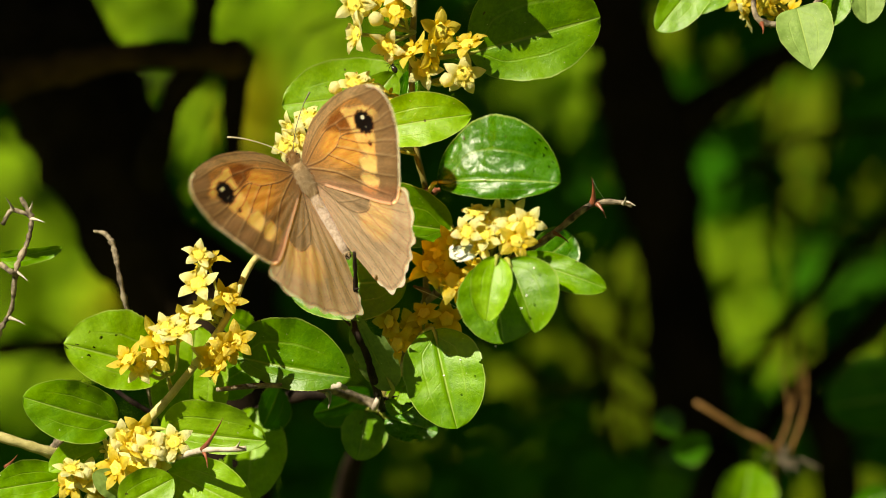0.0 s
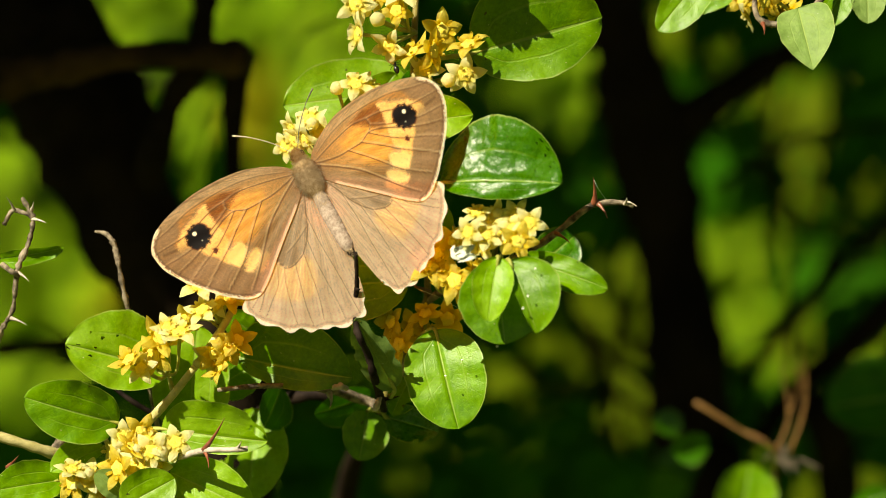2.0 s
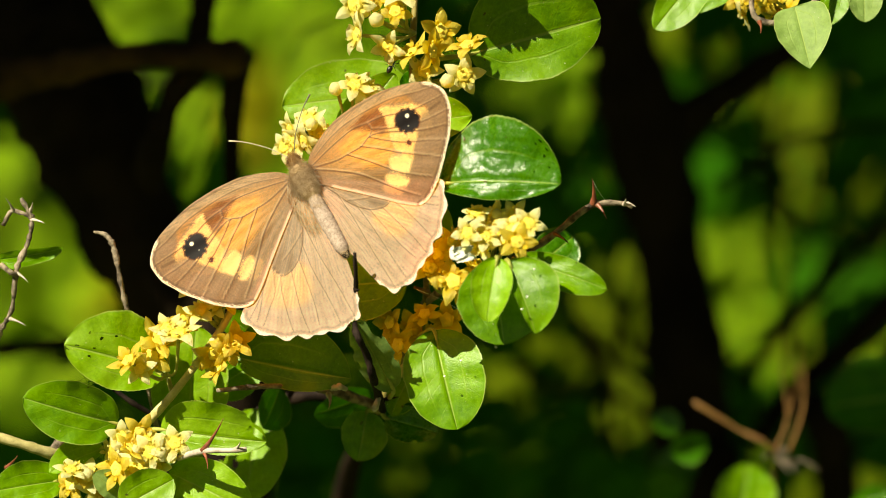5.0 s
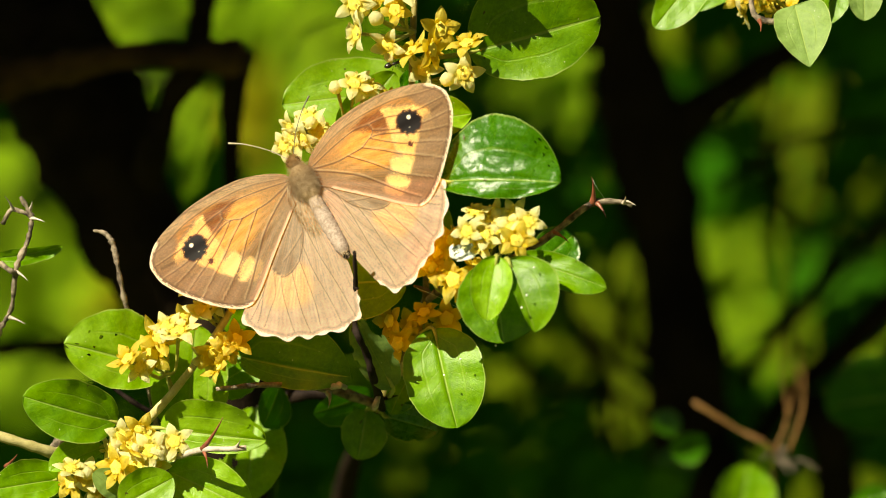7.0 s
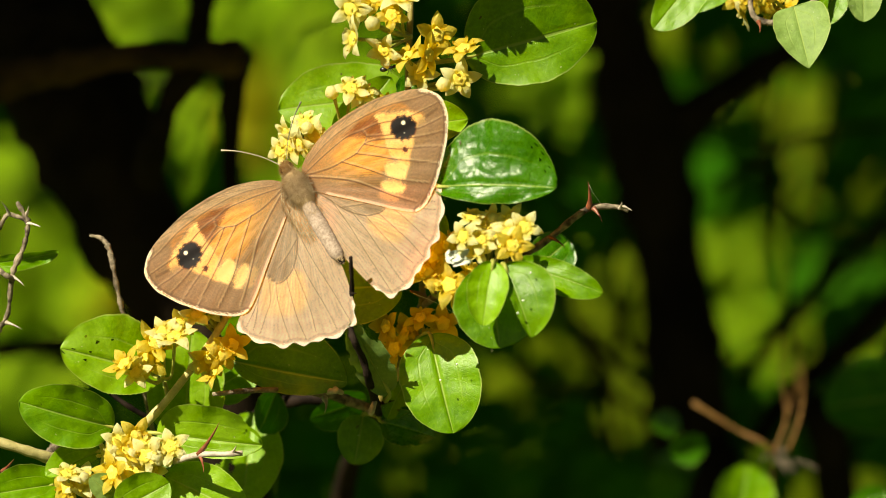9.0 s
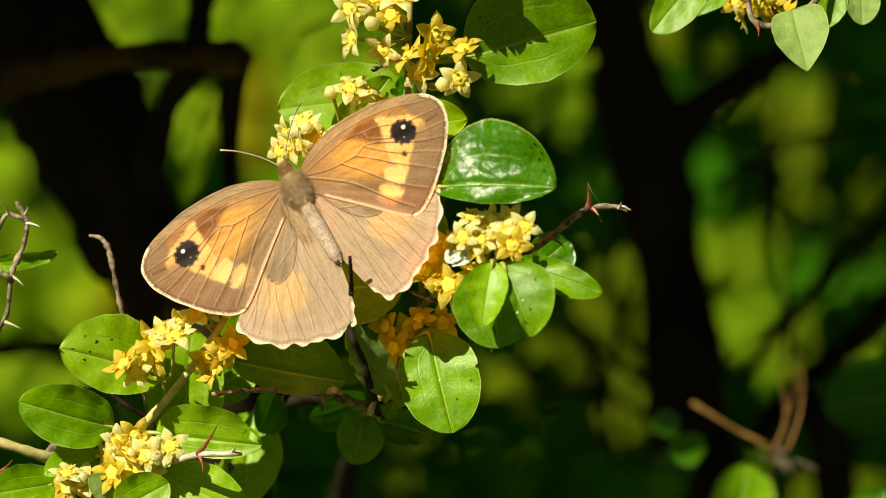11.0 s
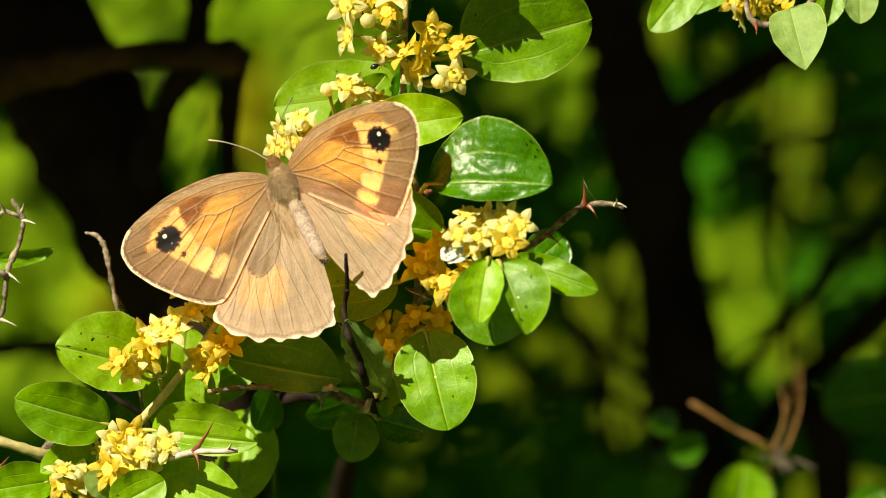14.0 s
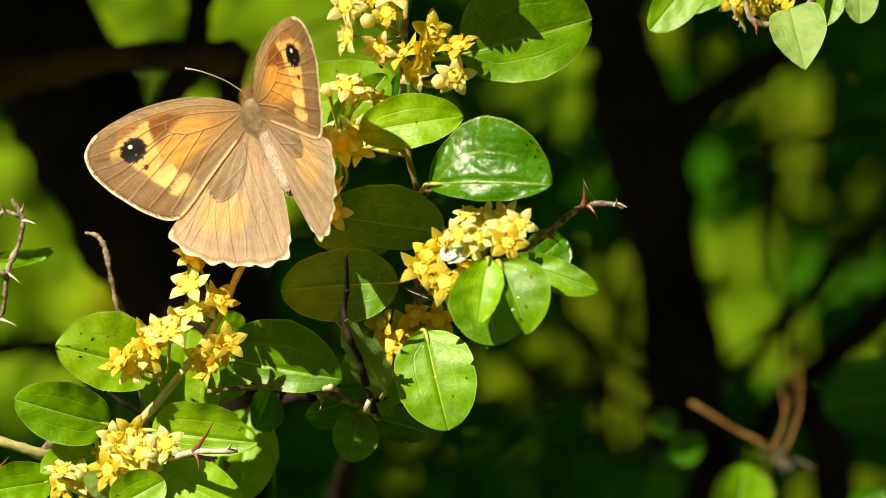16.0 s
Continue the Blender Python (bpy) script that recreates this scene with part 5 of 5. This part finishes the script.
def fuzz(name, parent, centre, radii, count, length, mat, seed, back=0.5, label=""):
    """Short hairs all over a body part, as thin blades."""
    rnd = random.Random(seed)
    verts, faces = [], []
    for _ in range(count):
        d = Vector((rnd.gauss(0, 1), rnd.gauss(0, 1), rnd.gauss(0.4, 1))).normalized()
        p = Vector((centre[0] + d.x * radii[0], centre[1] + d.y * radii[1], centre[2] + d.z * radii[2]))
        tip = p + (d * 0.45 + Vector((rnd.uniform(-0.45, 0.45), -back + rnd.uniform(-0.5, 0.5), rnd.uniform(-0.2, 0.2)))).normalized() * length * rnd.uniform(0.6, 1.3)
        side = d.cross(Vector((rnd.uniform(-1, 1), 1, rnd.uniform(-1, 1)))).normalized() * 0.022
        o = len(verts)
        mid = p.lerp(tip, 0.55) + d * 0.05
        verts += [v * 0.001 for v in (p - side, p + side, mid + side * 0.7, mid - side * 0.7, tip)]
        faces += [(o, o + 1, o + 2, o + 3), (o + 3, o + 2, o + 4)]
    return tagged(place(name, mesh_of(name, verts, faces, mat, False), parent, label), kind="stuff")


butterfly = thing("butterfly", at(535, 310, -0.012), "brown and orange butterfly with black eyespots feeding on yellow flowers", "butterfly")
hind_r = wing("hindwing", butterfly, HIND, (8, -13), 4, 14, hind_pattern, 1, 0.0000, "grey-brown hindwing with an orange patch", 0.028)
hind_l = wing("hindwing", butterfly, HIND, (8, -13), 4, 14, hind_pattern, -1, 0.0000, "grey-brown hindwing with an orange patch", 0.028)
fore_r = wing("forewing", butterfly, FORE, (11, -3), 7, 15, fore_pattern, 1, 0.00022, "orange-brown forewing with a black eyespot", 0.003)
fore_l = wing("forewing", butterfly, FORE, (11, -3), 7, 15, fore_pattern, -1, 0.00022, "orange-brown forewing with a black eyespot", 0.003)
v, f = lathe(mm([(1.9, 0.1, 0.1, 0.3), (1.7, 1.0, 0.9, 0.3), (0.8, 1.7, 1.35, 0.5), (-0.8, 2.0, 1.5, 0.6), (-2.4, 1.9, 1.4, 0.6), (-3.8, 1.4, 1.2, 0.5), (-4.6, 0.8, 0.8, 0.4), (-4.7, 0.1, 0.1, 0.4)]))
place("thorax", mesh_of("thorax", v, f, M_FUZZ), butterfly, "furry brown thorax")
rows = []
for i in range(46):
    u = i / 45
    r = 1.36 * min(1.0, 0.78 + 0.6 * u) * (1 - 0.20 * u) * max(0.0, 1 - max(0.0, (u - 0.80) / 0.20) ** 2.2) ** 0.5 * (1 + 0.022 * math.cos(u * 8 * 2 * math.pi))
    rows.append((-4.0 - 10.3 * u, max(r, 0.06), max(r * 0.95, 0.06), 0.55 - 0.35 * u))
v, f = lathe(mm(rows))
place("abdomen", mesh_of("abdomen", v, f, M_ABDOMEN), butterfly, "pale grey ringed abdomen")
v, f = lathe(mm([(-13.3, 0.75, 0.7, 0.25), (-13.9, 0.72, 0.66, 0.22), (-14.5, 0.5, 0.45, 0.2), (-14.8, 0.1, 0.1, 0.18)]), 12)
place("abdomen_tip", mesh_of("abdomen_tip", v, f, M_DARKTWIG), butterfly, "dark tip of the abdomen")
v, f = lathe(mm([(3.55, 0.05, 0.05, 0.0), (3.4, 0.5, 0.5, 0.05), (2.9, 0.85, 0.75, 0.1), (2.3, 0.9, 0.8, 0.15), (1.7, 0.7, 0.7, 0.2), (1.5, 0.1, 0.1, 0.2)]))
head = place("head", mesh_of("head", v, f, M_FUZZ), butterfly)
for sx in (-1, 1):
    v, f = lathe(mm([(3.3, 0.05, 0.05, 0.1), (3.2, 0.3, 0.35, 0.1), (2.8, 0.45, 0.5, 0.1), (2.4, 0.3, 0.35, 0.1), (2.3, 0.05, 0.05, 0.1)]), 12)
    me = mesh_of("eye", v, f, M_BLACK)
    me.transform(Matrix.Translation((sx * 0.00072, 0, 0)))
    place("eye", me, head, "dark round eye")
    path = [Vector(q) * 0.001 for q in ((sx * 0.3, 3.2, 0.3), (sx * 2.2, 6.0, 0.8), (sx * 4.8, 8.6, 1.2), (sx * 7.0, 10.2, 1.3))]
    v, f = tube(path, [0.00007, 0.000055, 0.00006, 0.00015], 6)
    place("antenna", mesh_of("antenna", v, f, M_ANTENNA if sx < 0 else M_ANTENNADIM), butterfly, "thin club-tipped antenna")
    for k, (y, ty) in enumerate(((0.6, 1.8), (-1.2, -2.2))):
        path = [Vector(q) * 0.001 for q in ((sx * 0.8, y, -0.6), (sx * 2.6, (y + ty) / 2 + 0.6, -1.8), (sx * 2.9, ty, -4.0), (sx * 3.3, ty + 0.4, -6.5))]
        v, f = tube(path, [0.00016, 0.00013, 0.0001, 0.00007], 6)
        place("leg", mesh_of("leg", v, f, M_FUZZ), butterfly)
    fuzz("wing_hair", butterfly, (sx * 2.2, -4.2, 0.25), (1.4, 4.2, 0.2), 900, 1.5, M_HAIR, 30 + sx, 1.6)
fuzz("thorax_fur", butterfly, (0, -1.0, 0.6), (2.0, 2.7, 1.4), 5600, 1.05, M_HAIR, 21, 0.5)
fuzz("head_fur", butterfly, (0, 2.3, 0.2), (0.95, 1.3, 0.9), 1500, 0.6, M_RUFOUS, 22, -0.1)
fuzz("abdomen_fur", butterfly, (0, -5.0, 0.5), (1.4, 1.6, 1.4), 420, 0.45, M_HAIR, 23, 1.2)
fuzz("tail_fur", butterfly, (0, -13.6, 0.2), (0.7, 0.6, 0.6), 260, 0.7, M_HAIR, 24, 1.0)

# ---- small insects ----
ant = thing("ant", at(672, 112, 0.004), "tiny shiny black ant on a green leaf", "ant")
for name, y, r, l in (("head", 0.9, 0.28, 0.35), ("thorax", 0.25, 0.24, 0.5), ("abdomen", -0.7, 0.42, 0.65)):
    v, f = lathe(mm([(y + l * math.cos(math.pi * i / 8), max(0.02, r * math.sin(math.pi * i / 8)), max(0.02, r * math.sin(math.pi * i / 8)), 0.35) for i in range(9)]), 12)
    place(name, mesh_of(name, v, f, M_BLACK), ant)
for sx in (-1, 1):
    for y in (-0.1, 0.25, 0.6):
        path = [Vector(q) * 0.001 for q in ((0, y * 0.6 + 0.1, 0.3), (sx * 0.5, y, 0.6), (sx * 0.9, (y - 0.25) * 2.0 + 0.25, 0.0))]
        v, f = tube(path, [0.00006, 0.00005, 0.00004], 5)
        place("leg", mesh_of("leg", v, f, M_BLACK), ant)
    v, f = tube([Vector(q) * 0.001 for q in ((sx * 0.1, 1.2, 0.4), (sx * 0.4, 1.6, 0.6), (sx * 0.5, 2.0, 0.3))], [0.00004, 0.00004, 0.00004], 5)
    place("antenna", mesh_of("antenna", v, f, M_BLACK), ant)

hoverer = thing("flying_insect", at(-300, 600, -0.05), "small amber-brown insect in fast flight", "insect")
v, f = lathe(mm([(5.2 * math.cos(math.pi * i / 14), max(0.05, 1.7 * math.sin(math.pi * i / 14) ** 0.8 * (1 - 0.18 * math.cos(2 * math.pi * i / 3.5))), max(0.05, 1.5 * math.sin(math.pi * i / 14)), 0) for i in range(15)]), 14)
place("body", mesh_of("body", v, f, M_AMBER), hoverer)
v, f = lathe(mm([(5.9, 0.1, 0.1, 0), (5.6, 1.0, 0.9, 0), (4.9, 1.25, 1.0, 0), (4.3, 0.8, 0.8, 0)]), 12)
place("head", mesh_of("head", v, f, M_DARKTWIG), hoverer)
for sx in (-1, 1):
    pts = [(0, 2.2), (2.0, 2.8), (4.6, 2.2), (5.6, 0.8), (4.8, -0.4), (2.0, 0.2), (0, 1.0)]
    loop = spline([(sx * x, y, 0.9) for x, y in pts], 5)
    me = mesh_of("wing", [p * 0.001 for p in loop], [tuple(range(len(loop)))], M_CLEARWING, False)
    place("wing", me, hoverer, "clear brownish wing")


# ---- what moves ----
def swing(da, db):
    """Shift of the swaying shrub, in squares of the plan."""
    return Vector((da * GRID, 0, -db * GRID))


SWAY_ROWS = [(0.0, 7, -3), (0.5, 7, 0), (1.0, 16.5, 2), (1.5, 15.5, 1), (2.0, 9.5, -2.5), (2.5, 13.5, 1), (3.0, 7, 0), (3.5, 6, -1), (4.0, 8, 0), (5.2, 10, -2), (6.5, 9, -4.5), (7.0, 10, -4),
             (7.5, 9.5, -4), (8.0, 7, -3), (8.5, 7.5, 0), (9.0, 5, 4), (10.2, 5, 4), (11.5, 4, 3), (12.0, 2.5, 1), (12.5, 0.5, 1), (13.0, 0, 0), (15.0, 0, 0), (16.0, 0, 0)]
# time; place of the wing joint on the plan, metres behind; lean, pitch and yaw of the body; wings raised left, right; forewings swept left, right; hindwings swept left, right
FLY_ROWS = [
    (0.0, 526.1, 309.1, -0.006, 29.4, -10.4, 3.2, 52.9, 54.8, 4.1, 2.0, 2.1, 5.3),
    (0.5, 530, 304, -0.006, 28, -12, 0, 28, 36, -1.5, 0, -1.5, 4),
    (1.0, 543, 306, -0.006, 28.5, -12, -4, 29, 27, -4.7, -2, -2.5, 3),
    (1.5, 540.8, 306.2, -0.006, 29.2, -11.2, -6.8, 25.0, 21.8, -2.6, -1.9, -1.2, 1.9),
    (2.0, 534.6, 303.8, -0.006, 29.2, -12.7, -5.8, 19.0, 22.8, -0.5, -2.0, -0.2, 2),
    (2.5, 536.6, 307.8, -0.006, 29.0, -14.7, -3.8, -0.4, 20.8, 2.4, -3.0, 0.6, 2.4),
    (3.0, 532.4, 308.2, -0.006, 28.9, -16.3, -3.9, -2.5, 21, 2.2, -4.2, 0.1, 2.0),
    (3.5, 530.3, 311.4, -0.006, 28.9, -17.4, -2.5, -1.7, 20.0, 1.5, -4.0, 0.0, 2.7),
    (4.0, 530.6, 311.8, -0.006, 29.2, -17.7, -2.2, -1.7, 19.8, 1.6, -4.0, 0.0, 2.6),
    (6.5, 527.6, 312.8, -0.006, 30.0, -18.7, -1.0, -1.6, 18.4, 2.1, -4.8, 0.0, 2.2),
    (7.0, 529.8, 314.3, -0.006, 30.2, -18.9, -0.8, -1.6, 18.2, 2.2, -4.9, 0.0, 2.2),
    (7.5, 529.6, 314.3, -0.006, 30.3, -18.7, -0.8, -1.6, 17.8, 2.2, -4.9, 0.0, 2.2),
    (8.0, 525.6, 316.8, -0.006, 30.6, -18.5, -1.0, -1.6, 16.8, 2.3, -4.9, 0.1, 2.2),
    (8.5, 525.6, 320.8, -0.006, 30.8, -18.3, -1.1, -1.6, 16.3, 2.4, -4.9, 0.1, 2.3),
    (9.0, 519.6, 324.1, -0.006, 31.0, -18.2, -1.3, -1.6, 15.8, 2.4, -4.9, 0.2, 2.3),
    (11.5, 517.9, 325.5, -0.006, 30.0, -17.2, 0.3, -1.5, 18.6, 3.4, -7.1, -0.6, 2.4),
    (12.0, 508.4, 322.3, -0.006, 29.0, -15.8, 1.4, -1.4, 26.7, 3.9, -9.1, -0.2, 3.4),
    (12.5, 499.2, 317.5, -0.006, 28.0, -14.5, 2.7, 0.4, 35.3, 3.8, -8.9, 0.7, 4.5),
    (13.0, 499.2, 317.1, -0.006, 28.0, -14.5, 2.7, 0.5, 35.9, 3.8, -8.9, 0.7, 4.5),
    (14.5, 498.8, 316.9, -0.006, 28.0, -14.5, 2.7, 0.5, 35.9, 3.8, -8.9, 0.7, 4.5),
    (15.0, 499.8, 316.1, -0.006, 27.5, -14.3, 2.7, 1.5, 36.4, 4.3, -8.6, 1.2, 4.5),
    (15.3, 520, 313, -0.006, 21.6, -18, 2, 4.6, 45, 7, -8, 4, 7),
    (15.4, 515, 290, -0.006, 21, -14, 1, 0, 56, 6, -4, 4, 10),
    (15.5, 475.4, 252.2, -0.0044, 12.9, -23.2, 2.3, 2, 73.8, 2.2, -7.9, -8.4, 2.0),
    (15.6, 455, 222, -0.0033, -1.0, -8, 1.5, 37.1, 105.2, -1.8, 6.0, -4.4, 0.0),
    (15.7, 499.1, 266, -0.0044, 11.6, -26.5, 3.9, 65.7, 96, -5.6, -8.2, 2.0, 4.8),
    (15.77, 472.0, 264.0, -0.0031, 13.6, -25.4, 2.2, 62.5, 104, -0.1, -2.4, -1.4, 3.0),
    (15.8, 469.2, 263.8, -0.0031, 13.6, -25.4, 2.2, 61.6, 104, -0.1, -2.4, -1.4, 3.0),
    (15.9, 480.0, 198, -0.0018, 25.0, -15, 3.0, 26.0, 72.5, 10.0, 2.0, 3.0, -2.0),
    (15.97, 451.0, 197, -0.003, 24.2, -17.0, 2.2, 7.0, 65, 8.0, 3.0, 3.5, -0.5),
    (16.0, 451.0, 197, -0.003, 24.2, -17.0, 2.2, 7.0, 65, 8.0, 3.0, 3.5, -0.5)]


def motions():
    for ob in SWAY:
        home = ob.location.copy()
        walk(ob, [(t, Matrix.Translation(home + swing(a, b))) for t, a, b in SWAY_ROWS])
    home = far.location.copy()
    walk(far, [(t, Matrix.Translation(home + swing(a, b))) for t, a, b in ((0, 4, 0), (0.5, 1, 0), (1.0, 8, 1), (1.5, 10, 4), (2.0, 6, 0), (3.0, 6, 3), (3.5, 7, 3), (4.0, 5, -2), (6.5, 2, -3), (7.0, 3, -5), (8.5, 4, -5), (9.0, 3, -4), (11.5, 1, 2), (13.0, 0, 1), (16.0, 0, 0))])
    walk(butterfly, [(t, Matrix.Translation(at(a, b, w)) @ pose(0, 0, 0, 90, -lean, 0) @ pose(0, 0, 0, pitch, 0, 0) @ pose(0, 0, 0, 0, yaw, 0)) for t, a, b, w, lean, pitch, yaw, *_ in FLY_ROWS])
    for ob, up, turn, sign in ((fore_l, 7, 9, 1), (hind_l, 7, 11, 1), (fore_r, 8, 10, -1), (hind_r, 8, 12, -1)):
        home = Matrix.Translation(ob.location.copy())
        walk(ob, [(row[0], home @ pose(0, 0, 0, 0, sign * row[up], 0) @ pose(0, 0, 0, 0, 0, -sign * row[turn])) for row in FLY_ROWS])
    steps = ((0, 686, 116, 30), (1.0, 701, 120, 20), (2.0, 691, 116, 20), (3.5, 688, 118, 10), (4.2, 688, 118, -10), (6.5, 688, 112, -60), (7.0, 690, 114, -70), (8.0, 688, 115, -75), (9.0, 684, 120, -75), (11.5, 668, 118, -70), (12.5, 668, 115, -70), (14.5, 671, 115, -60), (15.2, 672, 110, 0), (16.0, 673, 106, 10))
    walk(ant, [(t, Matrix.Translation(at(a, b, 0.005)) @ pose(0, 0, 0, 90, -r, 0)) for t, a, b, r in steps])
    passing = ((0, -420, 500, -0.12), (1.3, -420, 1100, -0.10), (1.4, -260, 1010, -0.10), (1.48, 106, 694, -0.10), (1.52, 140, 655, -0.10), (1.6, -260, 420, -0.10), (1.7, -420, 400, -0.10), (5.0, -700, 300, -0.02), (8.1, -900, 20, -0.02),
               (8.3, -10, 40, -0.02), (8.37, 785, 104, -0.02), (8.43, 965, 104, -0.02), (8.47, 1460, 52, -0.02), (8.53, 1590, 36, -0.02), (8.6, 2300, -60, -0.02), (9.0, 2600, -200, -0.02), (16.0, 2600, -200, -0.02))
    walk(hoverer, [(t, Matrix.Translation(at(a, b, w)) @ pose(0, 0, 0, 60, 48 if t < 3 else 80, 0)) for t, a, b, w in passing])


motions()
